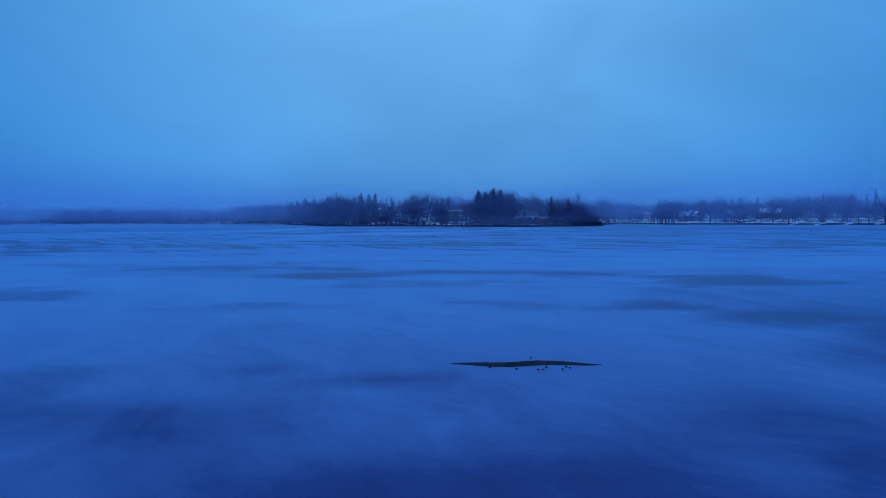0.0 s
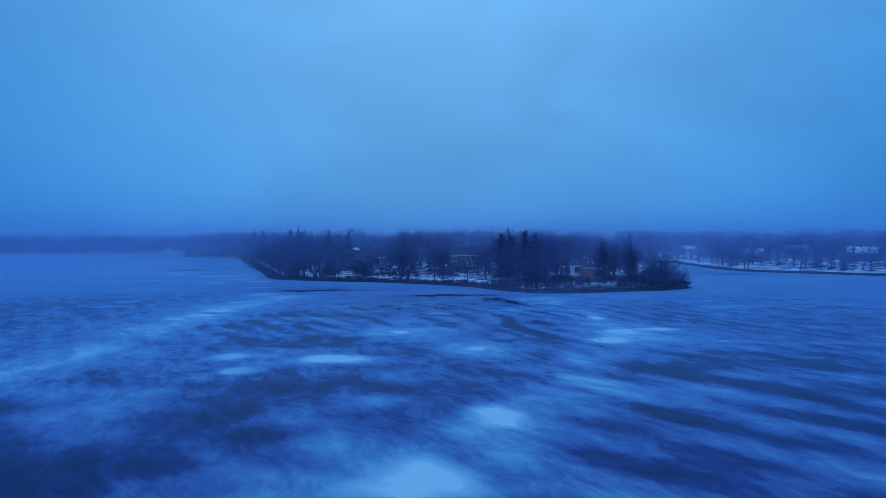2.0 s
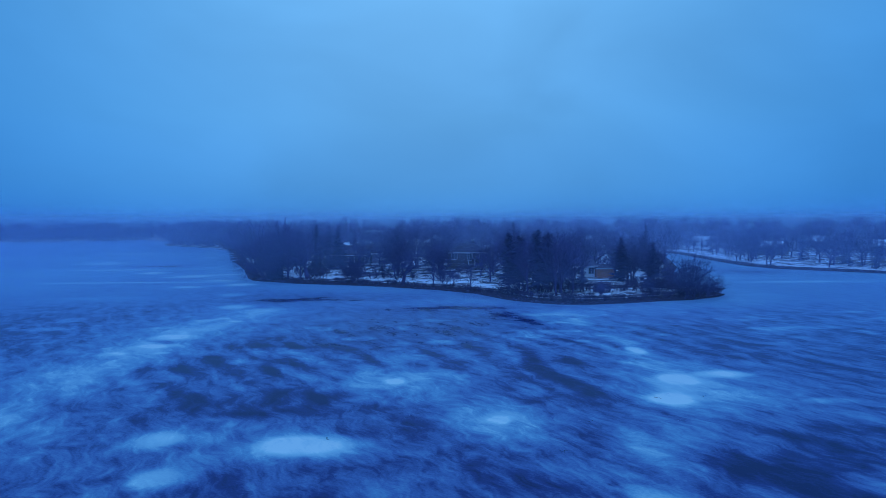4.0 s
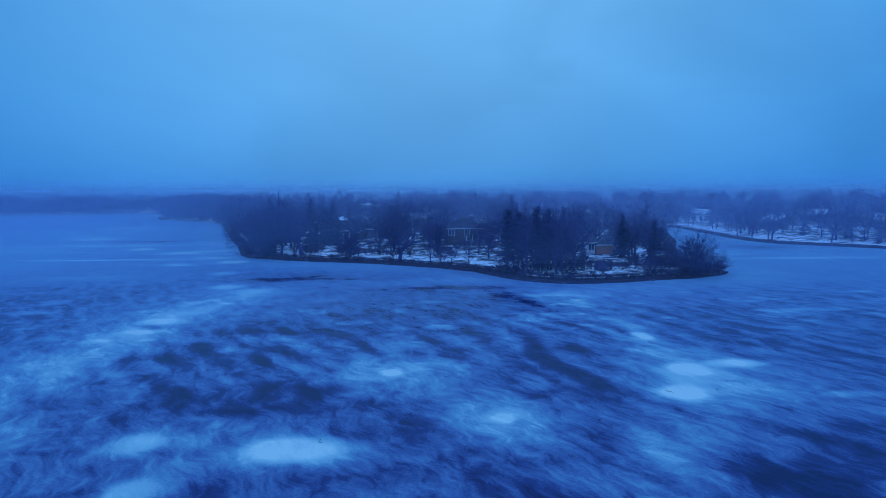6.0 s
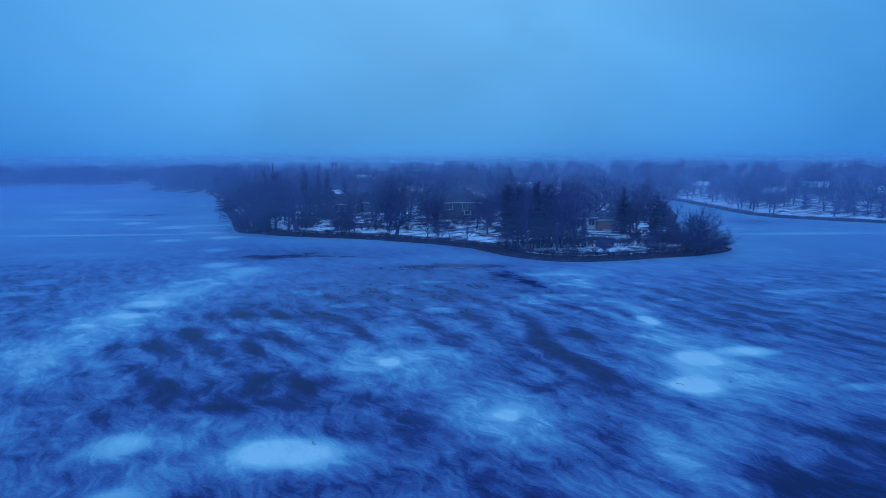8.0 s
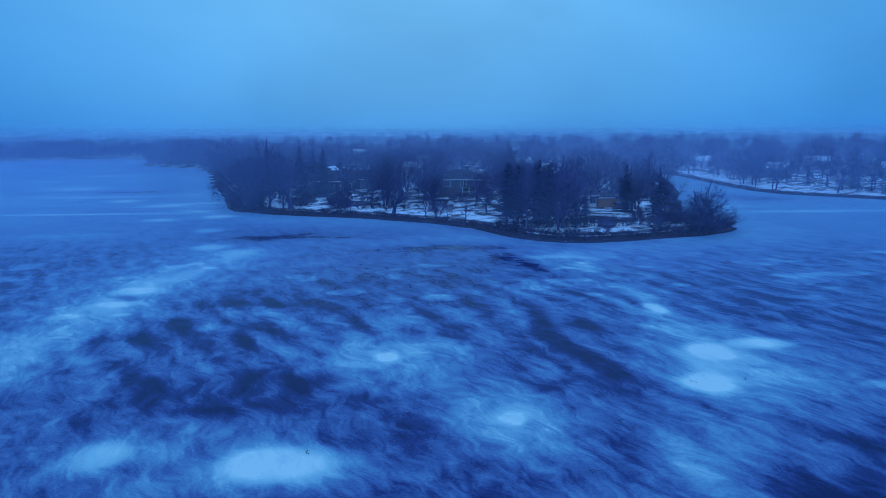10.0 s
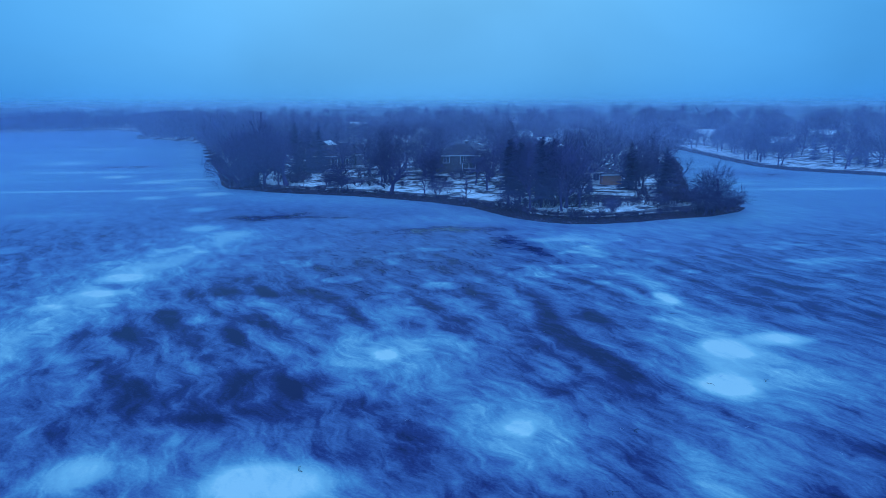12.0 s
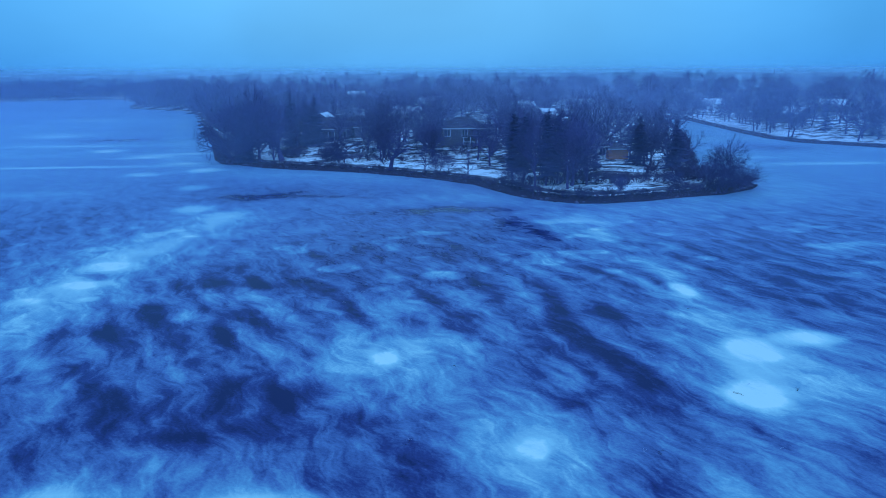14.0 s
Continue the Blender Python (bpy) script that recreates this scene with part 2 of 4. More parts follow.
ICE = ice_material()
GROUND = ground_material()
BARK = plain("grey_bark", (0.034, 0.028, 0.085), (0.090, 0.072, 0.200), 3, 0.9, 0.5, (1, 1, 0.3), 0.3)
TWIG = plain("bare_twigs", (0.038, 0.034, 0.098), (0.090, 0.080, 0.205), 2, 0.9, 0, (1, 1, 1), 0.4)
NEEDLE = plain("dark_needles", (0.034, 0.042, 0.110), (0.074, 0.086, 0.205), 2, 0.85, 0, (1, 1, 1), 0.4)
BRUSH = plain("dead_brush", (0.028, 0.020, 0.056), (0.070, 0.050, 0.120), 2, 0.9, 0, (1, 1, 1), 0.4)
ASPHALT = plain("wet_asphalt", (0.06, 0.06, 0.085), (0.17, 0.18, 0.23), 0.7, 0.85, 0.3)
ROOF_DARK = plain("dark_shingles", (0.022, 0.019, 0.036), (0.056, 0.048, 0.082), 2.0, 0.85, 0.5, (1, 1, 4), 0.3)
ROOF_SNOW = plain("snow_on_roof", (0.55, 0.60, 0.66), (0.86, 0.90, 0.93), 0.8, 0.8, 0.4)
SIDING_WHITE = plain("white_siding", (0.55, 0.56, 0.58), (0.78, 0.79, 0.80), 1.2, 0.6, 0.3, (0.3, 0.3, 6))
SIDING_GREY = plain("grey_siding", (0.075, 0.070, 0.11), (0.15, 0.14, 0.20), 1.2, 0.7, 0.3, (0.3, 0.3, 6))
SIDING_BROWN = plain("brown_siding", (0.032, 0.022, 0.030), (0.070, 0.048, 0.060), 1.2, 0.7, 0.3, (0.3, 0.3, 6))
BRICK = plain("orange_brick", (0.42, 0.13, 0.06), (0.62, 0.24, 0.12), 3.0, 0.85, 0.5, (1, 1, 3))
TRIM = plain("white_trim", (0.40, 0.42, 0.46), (0.60, 0.61, 0.64), 2, 0.5, 0.1)
STONE = plain("field_stone", (0.045, 0.040, 0.070), (0.13, 0.12, 0.19), 3, 0.85, 0.6, (1, 1, 1), 0.5)
DIRT = plain("frozen_mud", (0.012, 0.012, 0.014), (0.045, 0.043, 0.045), 6, 0.8, 0.6)
ICE_RIM = plain("pale_ice_rim", (0.22, 0.27, 0.45), (0.50, 0.62, 0.78), 2, 0.5, 0.4)
pane_m, pn, pl, pb = mat("window_glass", 0.05)
pb.inputs["Base Color"].default_value = (0.03, 0.035, 0.045, 1)
GLASS = pane_m


# ---- mesh helpers ----
def mesh_from(name, verts, faces, material, smooth=False):
    me = bpy.data.meshes.new(name)
    me.from_pydata([tuple(v) for v in verts], [], faces)
    me.materials.append(material)
    if smooth:
        me.polygons.foreach_set("use_smooth", [True] * len(me.polygons))
    me.update()
    return me


def part(name, data, parent, label=""):
    ob = new(name, data)
    ob.parent = parent
    return tagged(ob, label) if label else ob


def box_data(name, x0, y0, z0, x1, y1, z1, material, bevel=0.0):
    bm = bmesh.new()
    bmesh.ops.create_cube(bm, size=1)
    for v in bm.verts:
        v.co = Vector(((x0 + x1) / 2 + v.co.x * (x1 - x0), (y0 + y1) / 2 + v.co.y * (y1 - y0), (z0 + z1) / 2 + v.co.z * (z1 - z0)))
    if bevel:
        bmesh.ops.bevel(bm, geom=bm.edges[:], offset=bevel, segments=1, affect="EDGES")
    me = bpy.data.meshes.new(name)
    bm.to_mesh(me)
    bm.free()
    me.materials.append(material)
    return me


TABLES = {}


def fractal(x, y, scale, octaves=4, seed=0):
    """Smooth fractal noise on arrays, about -1 to 1."""
    total, amp, norm = np.zeros_like(x, dtype=float), 1.0, 0.0
    for o in range(octaves):
        key = seed * 17 + o
        if key not in TABLES:
            TABLES[key] = np.random.RandomState(key).rand(256, 256)
        table = TABLES[key]
        u, v = x * scale * 2 ** o + 91.7 * o, y * scale * 2 ** o + 37.1 * o
        i, j = np.floor(u).astype(int), np.floor(v).astype(int)
        fu, fv = u - i, v - j
        fu, fv = fu * fu * (3 - 2 * fu), fv * fv * (3 - 2 * fv)
        i, j = i % 256, j % 256
        i1, j1 = (i + 1) % 256, (j + 1) % 256
        a = table[i, j] * (1 - fu) + table[i1, j] * fu
        b = table[i, j1] * (1 - fu) + table[i1, j1] * fu
        total += amp * (a * (1 - fv) + b * fv - 0.5) * 2
        norm += amp
        amp *= 0.5
    return total / norm


def steps(*spans):
    """Coordinates along an axis: (start, stop, step) spans joined."""
    out = []
    for a, b, s in spans:
        out.extend(np.arange(a, b, s))
    out.append(spans[-1][1])
    return np.array(out)


def sheet(name, xs, ys, z, material, attributes, keep=None):
    nx, ny = len(xs), len(ys)
    gx, gy = np.meshgrid(xs, ys)
    co = np.stack([gx.ravel(), gy.ravel(), z.ravel()], 1)
    i = np.arange(nx - 1)[None, :] + nx * np.arange(ny - 1)[:, None]
    quads = np.stack([i, i + 1, i + 1 + nx, i + nx], -1).reshape(-1, 4)
    me = bpy.data.meshes.new(name)
    if keep is not None:
        quads = quads[keep.ravel()[quads].any(1)]
    me.vertices.add(len(co))
    me.vertices.foreach_set("co", co.ravel())
    me.loops.add(quads.size)
    me.loops.foreach_set("vertex_index", quads.ravel().astype(np.int32))
    me.polygons.add(len(quads))
    me.polygons.foreach_set("loop_start", np.arange(0, quads.size, 4, dtype=np.int32))
    me.polygons.foreach_set("loop_total", np.full(len(quads), 4, dtype=np.int32))
    me.update(calc_edges=True)
    me.validate()
    me.polygons.foreach_set("use_smooth", [True] * len(me.polygons))
    for key, values in attributes.items():
        at = me.attributes.new(key, "FLOAT", "POINT")
        at.data.foreach_set("value", values.ravel().astype(np.float32))
    me.materials.append(material)
    return new(name, me)


# ---- the lake's outline ----
LAKE_FRONT = [(-36.5, 151.4), (-26.1, 144.4), (-17.4, 140.5), (-7.8, 136.6), (0, 132.2), (7.8, 127), (14.8, 120.1), (18.7, 112.2), (21.3, 107.4), (24.4, 104.4), (28.7, 102.2), (34.8, 101.8), (40.9, 103.1), (47.9, 105.3), (54.8, 107), (60.9, 110.5), (64.4, 114)]
LAKE_RIGHT = [(63.5, 120.1), (61.8, 127.9), (67.9, 143.6), (76.6, 163.6), (87, 184.4), (102.7, 224.5), (114, 259.3), (120.1, 276.7), (122.7, 261), (114, 203.6), (112.2, 187.9), (114.8, 175.7), (122.7, 167.9), (130.5, 160.1), (143.6, 146.2), (167, 120.1), (204.4, 80), (261, 8.7)]
LAKE_REST = [(300.1, -104.4), (261, -304.5), (87, -452.4), (-174, -487.2), (-417.6, -348), (-522, -87), (-556.8, 174), (-487.2, 365.4), (-408.9, 474.1), (-352.4, 491.6), (-287.1, 469.8), (-252.3, 483.7), (-207.1, 515), (-167, 456.8), (-149.6, 395.9), (-141.8, 380.2), (-106.1, 349.7), (-89.6, 320.2), (-61.8, 227.9), (-47, 183.6), (-40, 158.3)]
LAKE = np.array(LAKE_FRONT + LAKE_RIGHT + LAKE_REST, float)


LAKE_NEXT = np.roll(LAKE, -1, 0)
LAKE_STEP = LAKE_NEXT - LAKE
LAKE_STEP[:, 1] = np.where(LAKE_STEP[:, 1] == 0, 1e-9, LAKE_STEP[:, 1])


def inland(x, y):
    """Metres from the shore, positive on land."""
    x, y = np.asarray(x, float), np.asarray(y, float)
    flat_x, flat_y = x.reshape(-1, 1), y.reshape(-1, 1)
    out = np.empty(flat_x.shape[0])
    dx, dy = LAKE_STEP[:, 0], LAKE_STEP[:, 1]
    for k in range(0, len(out), 20000):
        px_, py_ = flat_x[k:k + 20000] - LAKE[:, 0], flat_y[k:k + 20000] - LAKE[:, 1]
        t = np.clip((px_ * dx + py_ * dy) / (dx * dx + dy * dy), 0, 1)
        best = np.sqrt(((px_ - t * dx) ** 2 + (py_ - t * dy) ** 2).min(1))
        cross = (LAKE[:, 1] > flat_y[k:k + 20000]) != (LAKE_NEXT[:, 1] > flat_y[k:k + 20000])
        inside = (cross & (px_ < dx * py_ / dy)).sum(1) % 2 == 1
        out[k:k + 20000] = np.where(inside, -best, best)
    return out.reshape(x.shape)


def land_height(x, y):
    d = inland(x, y) + 0.5 * fractal(np.asarray(x, float), np.asarray(y, float), 0.25, 3, 5)
    bank = np.clip(d / 1.6, -1, 1)
    rise = np.clip((d - 5) / 45, 0, 1)
    far = np.clip((d - 60) / 500, 0, 1)
    rough = 0.25 * fractal(np.asarray(x, float), np.asarray(y, float), 0.07, 4, 6) * np.clip(d / 6, 0, 1)
    return 0.10 + 0.52 * bank + 1.9 * rise * rise * (3 - 2 * rise) + 5.0 * far + rough


def on_land(x, y):
    return float(land_height(np.array([x]), np.array([y]))[0])


# ---- ground ----
gxs = steps((-4500, -900, 300), (-900, -200, 25), (-200, -60, 5), (-60, 145, 1.1), (145, 330, 6), (330, 900, 30), (900, 4500, 300))
gys = steps((-4500, -700, 300), (-700, 80, 40), (80, 98, 3), (98, 205, 1.1), (205, 310, 3), (310, 700, 12), (700, 1400, 50), (1400, 4500, 300))
GX, GY = np.meshgrid(gxs, gys)
depth = inland(GX, GY)
bare = np.exp(-((depth - 0.9) / 1.05) ** 2) * 1.2 + 0.10 * np.clip((depth - 40) / 60, 0, 1)
bare -= 0.12 * np.exp(-((depth - 9) / 6.0) ** 2)
ground = sheet("ground", gxs, gys, land_height(GX, GY), GROUND, {"bare": bare})
tagged(ground, "patchy melting snow over dark winter grass", "ground", kind="structure")

# ---- lake ice: snow drifts, pale frost, dark thin ice and painted far haze ----
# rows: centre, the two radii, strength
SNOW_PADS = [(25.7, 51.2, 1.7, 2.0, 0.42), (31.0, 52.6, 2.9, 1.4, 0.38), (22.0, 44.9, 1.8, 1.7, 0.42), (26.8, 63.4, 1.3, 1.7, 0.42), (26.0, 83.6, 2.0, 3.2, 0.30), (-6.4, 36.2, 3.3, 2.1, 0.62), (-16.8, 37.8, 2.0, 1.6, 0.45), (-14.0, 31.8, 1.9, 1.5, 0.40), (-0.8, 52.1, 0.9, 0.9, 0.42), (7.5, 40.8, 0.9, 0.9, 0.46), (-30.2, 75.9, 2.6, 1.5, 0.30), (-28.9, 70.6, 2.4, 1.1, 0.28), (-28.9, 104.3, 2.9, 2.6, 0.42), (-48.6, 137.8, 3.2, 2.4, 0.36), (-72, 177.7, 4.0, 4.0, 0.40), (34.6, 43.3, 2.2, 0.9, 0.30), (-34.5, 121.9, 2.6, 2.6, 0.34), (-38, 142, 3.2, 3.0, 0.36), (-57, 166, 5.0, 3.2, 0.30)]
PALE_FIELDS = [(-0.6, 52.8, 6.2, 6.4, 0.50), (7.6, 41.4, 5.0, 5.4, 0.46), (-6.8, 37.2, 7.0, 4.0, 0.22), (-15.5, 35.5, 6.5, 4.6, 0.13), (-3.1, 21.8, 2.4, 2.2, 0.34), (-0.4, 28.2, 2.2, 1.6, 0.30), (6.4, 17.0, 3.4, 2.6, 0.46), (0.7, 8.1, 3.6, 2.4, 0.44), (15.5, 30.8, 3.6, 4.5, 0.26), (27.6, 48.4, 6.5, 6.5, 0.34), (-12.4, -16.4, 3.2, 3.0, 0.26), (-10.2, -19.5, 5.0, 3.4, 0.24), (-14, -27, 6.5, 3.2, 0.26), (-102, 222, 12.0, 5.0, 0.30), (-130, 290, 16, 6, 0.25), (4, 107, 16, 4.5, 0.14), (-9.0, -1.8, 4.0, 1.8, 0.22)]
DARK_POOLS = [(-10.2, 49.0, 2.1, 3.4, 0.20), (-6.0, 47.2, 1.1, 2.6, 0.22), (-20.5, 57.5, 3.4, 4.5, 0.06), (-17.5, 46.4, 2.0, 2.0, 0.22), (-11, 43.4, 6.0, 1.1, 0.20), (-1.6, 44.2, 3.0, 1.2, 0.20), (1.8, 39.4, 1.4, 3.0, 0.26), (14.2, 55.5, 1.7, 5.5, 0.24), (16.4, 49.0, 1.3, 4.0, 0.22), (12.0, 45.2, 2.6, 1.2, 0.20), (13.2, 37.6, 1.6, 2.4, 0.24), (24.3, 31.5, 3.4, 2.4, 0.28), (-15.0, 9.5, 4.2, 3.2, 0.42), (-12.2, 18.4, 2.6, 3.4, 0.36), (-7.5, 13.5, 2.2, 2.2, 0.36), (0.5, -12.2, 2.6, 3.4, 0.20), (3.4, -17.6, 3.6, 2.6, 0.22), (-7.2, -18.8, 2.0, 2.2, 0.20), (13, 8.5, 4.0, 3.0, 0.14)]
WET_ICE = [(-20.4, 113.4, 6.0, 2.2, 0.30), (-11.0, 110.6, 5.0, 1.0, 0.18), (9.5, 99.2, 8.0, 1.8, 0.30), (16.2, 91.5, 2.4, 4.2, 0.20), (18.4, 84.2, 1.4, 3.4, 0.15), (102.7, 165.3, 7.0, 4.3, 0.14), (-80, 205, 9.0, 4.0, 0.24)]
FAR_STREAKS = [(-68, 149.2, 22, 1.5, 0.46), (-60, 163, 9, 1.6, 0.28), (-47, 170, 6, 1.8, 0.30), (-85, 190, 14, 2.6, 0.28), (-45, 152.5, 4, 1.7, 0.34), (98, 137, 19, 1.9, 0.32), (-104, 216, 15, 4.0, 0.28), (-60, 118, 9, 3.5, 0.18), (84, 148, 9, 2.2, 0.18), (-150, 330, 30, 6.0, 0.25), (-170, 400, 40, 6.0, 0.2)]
# ridges of blown frost that cross the lake
FROST_LEFT = [(-60, 17), (-45, 24), (-34, 31.5), (-30.5, 43), (-31.5, 58), (-31.5, 69), (-29.4, 78), (-26, 86), (-23.5, 97)]
FROST_RIGHT = [(-40, -9), (-22, -5.5), (-14, -5), (-8.5, -1.4), (0.7, 7), (6.8, 16.5), (16.2, 30.5), (22.5, 43), (25.8, 54), (26.8, 65), (26, 79), (23.4, 89)]


def spots(x, y, rows, edge=0.0):
    """Soft blots, or with an edge the rounded pads of that hardness."""
    total = np.zeros_like(x)
    for cx, cy, rx, ry, amp in rows:
        q = np.sqrt(((x - cx) / rx) ** 2 + ((y - cy) / ry) ** 2)
        total += amp / (1 + np.exp(np.clip((q - 1.0) * edge, -30, 30))) if edge else amp * np.exp(-0.9 * q * q)
    return total


def along(x, y, line):
    """Metres from a crooked line."""
    best = np.full(x.shape, 1e9)
    for (ax, ay), (bx, by) in zip(line, line[1:]):
        dx, dy = bx - ax, by - ay
        t = np.clip(((x - ax) * dx + (y - ay) * dy) / (dx * dx + dy * dy), 0, 1)
        best = np.minimum(best, np.hypot(x - ax - t * dx, y - ay - t * dy))
    return best


def ease(v, a, b):
    t = np.clip((v - a) / (b - a), 0, 1)
    return t * t * (3 - 2 * t)


ixs = steps((-700, -130, 20), (-130, -48, 1.8), (-48, 52, 0.34), (52, 140, 1.6), (140, 400, 20))
iys = steps((-620, -105, 25), (-105, -52, 0.6), (-52, 26, 0.5), (26, 72, 0.34), (72, 118, 0.5), (118, 195, 0.8), (195, 640, 5))
IX, IY = np.meshgrid(ixs, iys)
w1, w2 = fractal(IX, IY, 0.13, 4, 1), fractal(IX, IY, 0.13, 4, 2)
wx, wy = IX + 2.4 * w1, IY + 2.4 * w2
frost_haze = 0.325 + 0.11 * fractal(IX, IY, 0.035, 3, 3)
# wind ripples: dark troughs that sweep round towards the open lake, broken along their length
turn_y = np.array([-620, -100, -45, -10, 10, 25, 40, 60, 120, 640.0])
turn_s = np.array([0.5, 0.5, 0.63, 0.75, 0.85, 0.65, 0.42, 0.30, 0.2, 0.2])
grid_y = np.arange(-620, 641, 1.0)
bend = np.cumsum(np.interp(grid_y, turn_y, turn_s))
lane = IX + np.interp(IY, grid_y, bend) + 0.30 * (IY - 60) * ease(-IX, -6, 10) * ease(IY, 25, 45) + 1.1 * w1 + 2.2 * fractal(IX, IY, 0.06, 2, 21)


def ripple(length, seed):
    broken = fractal(lane * 1.15 / length, IY * 1.05 / length + 0.2 * IX / length, 1.0, 2, seed)
    sway = 0.40 * np.sin(2 * math.pi * lane / length) + 1.15 * broken
    return np.where(sway > 0, 0.5 * sway, sway)


dark_zone = np.clip(spots(IX, IY, [(-13, 57, 17, 14, 1.0), (-4, 66, 16, 10, 0.7), (14, 57, 7, 17, 1.0), (20, 70, 9, 10, 0.5)]), 0, 1)
dark_zone *= 1 - np.clip(spots(IX, IY, [(-0.8, 52.6, 6.0, 6.0, 0.9), (7.6, 41.2, 5.0, 5.0, 0.9)]), 0, 1)
open_side = ease(IX, 14, 26) * ease(IY, 24, 44) * ease(-IY, -115, -75)
far_left = 0.6 * ease(-IX, 30, 42) * ease(-IY, -150, -90) * ease(IY, 40, 60)
middle = ease(-IY, -44, -26) * ease(IY, -10, 4)
start = ease(-IY, -4, 10) * ease(IY, -66, -46)
short, long_, first = ripple(4.1, 22), ripple(7.0, 23), ripple(3.1, 24)
frost_haze += 0.40 * short * dark_zone - 0.05 * dark_zone
frost_haze += 0.16 * short * np.clip(open_side + far_left, 0, 1) * (1 - dark_zone) - 0.03 * open_side
frost_haze += (0.40 * long_ - 0.04) * middle * (0.40 + 0.60 * ease(IX, 6, 18))
frost_haze += (0.38 * first - 0.02 - 0.08 * ease(-IY, 34, 42)) * start * (0.6 + 0.4 * ease(IX, -6, 6))
# ridges of frost; the last terms make whole stretches of the ice paler
left_d, right_d = along(wx, wy, FROST_LEFT), along(wx, wy, FROST_RIGHT)
streak = 0.65 + 0.7 * fractal(lane * 0.5, IY * 0.10, 1.0, 3, 25)
frost_haze += 0.46 * np.exp(-(left_d / 4.2) ** 2) * streak + 0.12 * np.exp(-(left_d / 11) ** 2)
frost_haze += (0.36 + 0.14 * ease(-IY, -30, -20)) * np.exp(-(right_d / 3.8) ** 2) * streak * ease(IX, -34, -18) * (1 - 0.6 * ease(IY, 24, 30) * ease(-IY, -46, -40)) + 0.06 * np.exp(-(right_d / 10) ** 2) * ease(IY, -12, 4) + 0.11 * ease(IX, 18, 40) * ease(IY, 55, 85) + 0.10 * ease(-IX, 30, 50) * ease(IY, 80, 120) + 0.05 * ease(IY, -44, -30) * ease(-IY, -34, -20)
frost_haze += spots(wx, wy, PALE_FIELDS) + spots(IX, IY + 0.8 * w2, FAR_STREAKS)
frost_haze -= spots(wx, wy, DARK_POOLS) * 1.15
# curls of frost round the two blow-holes
for cx, cy, reach in ((-0.8, 52.1, 5.0), (7.5, 40.8, 4.2)):
    r, a = np.hypot(wx - cx, wy - cy), np.arctan2(wy - cy, wx - cx)
    frost_haze += 0.06 * np.sin(2 * a + 2.4 * r + 2.0 * w1) * np.exp(-(r / reach) ** 2) * np.clip(r, 0, 1)
frost_haze += spots(IX + 0.7 * w1, IY + 0.7 * w2, SNOW_PADS, 6.5) * 0.92 + 0.14 * spots(wx, wy, SNOW_PADS)
cloudy = fractal(IX * 0.7 + 0.3 * IY, IY, 0.24, 4, 51)
frost_haze += 0.34 * cloudy * ease(-IY, -36, -24) * ease(IY, -26, -12) * (1 - 0.5 * ease(IX, 6, 16))
# small scattered crusts on the thin ice before the point
crust = fractal(IX * 0.6, IY, 0.30, 2, 31)
frost_haze += 0.24 * ease(crust, 0.36, 0.52) * ease(IY, 56, 72) * ease(-IY, -100, -88)
shore = inland(IX, IY)
frost_haze += 0.12 * np.exp(-((shore + 6) / 6.0) ** 2) * ease(IY, 60, 80)
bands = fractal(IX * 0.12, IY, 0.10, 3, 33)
# bands, then haze painted into the ice tone: paler with distance
frost_haze += 0.16 * bands * ease(IY, 112, 140) + 0.12 * ease(IY, 115, 180)
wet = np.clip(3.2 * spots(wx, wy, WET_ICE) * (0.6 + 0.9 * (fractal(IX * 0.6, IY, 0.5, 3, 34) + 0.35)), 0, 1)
frost_haze -= 0.50 * wet
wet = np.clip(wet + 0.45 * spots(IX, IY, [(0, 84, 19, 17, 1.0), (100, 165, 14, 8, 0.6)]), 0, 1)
# the quiet first stretch: pale, with dark streaks of clear ice
calm = ease(-IY, 46, 58)
frost_haze = frost_haze * (1 - calm) + calm * (0.46 + 0.30 * (frost_haze - 0.325))
clear_ice = ease(fractal(IX * 0.40 + 0.2 * IY, IY, 0.42, 4, 41), 0.16, 0.42) + 0.8 * ease(fractal(IX * 0.30 + 0.15 * IY, IY, 0.16, 4, 42), 0.16, 0.34)
frost_haze -= 0.19 * clear_ice * ease(-IY, 8, 40)
# paler further out, darker at the near end: low-angle gleam put into the tone
frost_haze += 0.08 * ease(-IY, 30, 45) * ease(IY, -80, -66) - 0.05 * ease(-IY, 78, 84)
near_x, near_y = IX + 0.5 * fractal(IX, IY, 0.9, 3, 61), IY + 0.5 * fractal(IX, IY, 0.9, 3, 62)
frost_haze -= 0.36 * spots(near_x, near_y, [(-1.6, -70.6, 2.0, 1.3, 1.0), (4.0, -69.2, 3.6, 0.9, 0.8), (2.3, -88.4, 2.2, 0.7, 0.9), (-0.6, -86.8, 1.5, 0.7, 0.6), (5.8, -87.2, 1.6, 0.8, 0.6), (7.5, -70.4, 2.6, 1.2, 0.7)])
frost_haze = np.clip(frost_haze, 0.03, 1.0)
roughly = 1.05 - 0.35 * ease(-IY, -32, -14) - 0.12 * ease(-IY, 0, 40) - 0.25 * ease(-IY, 46, 58) - 0.45 * ease(IY, 80, 120) - 0.75 * ease(frost_haze, 0.66, 0.86)
swell = 0.02 * fractal(IX, IY, 0.2, 3, 8) + 0.05 * np.clip(frost_haze - 0.75, 0, 1)
ice = sheet("lake_ice", ixs, iys, swell, ICE, {"frost_haze": frost_haze, "wet": wet, "rough": np.clip(roughly, 0.12, 1.1)}, shore < 6)
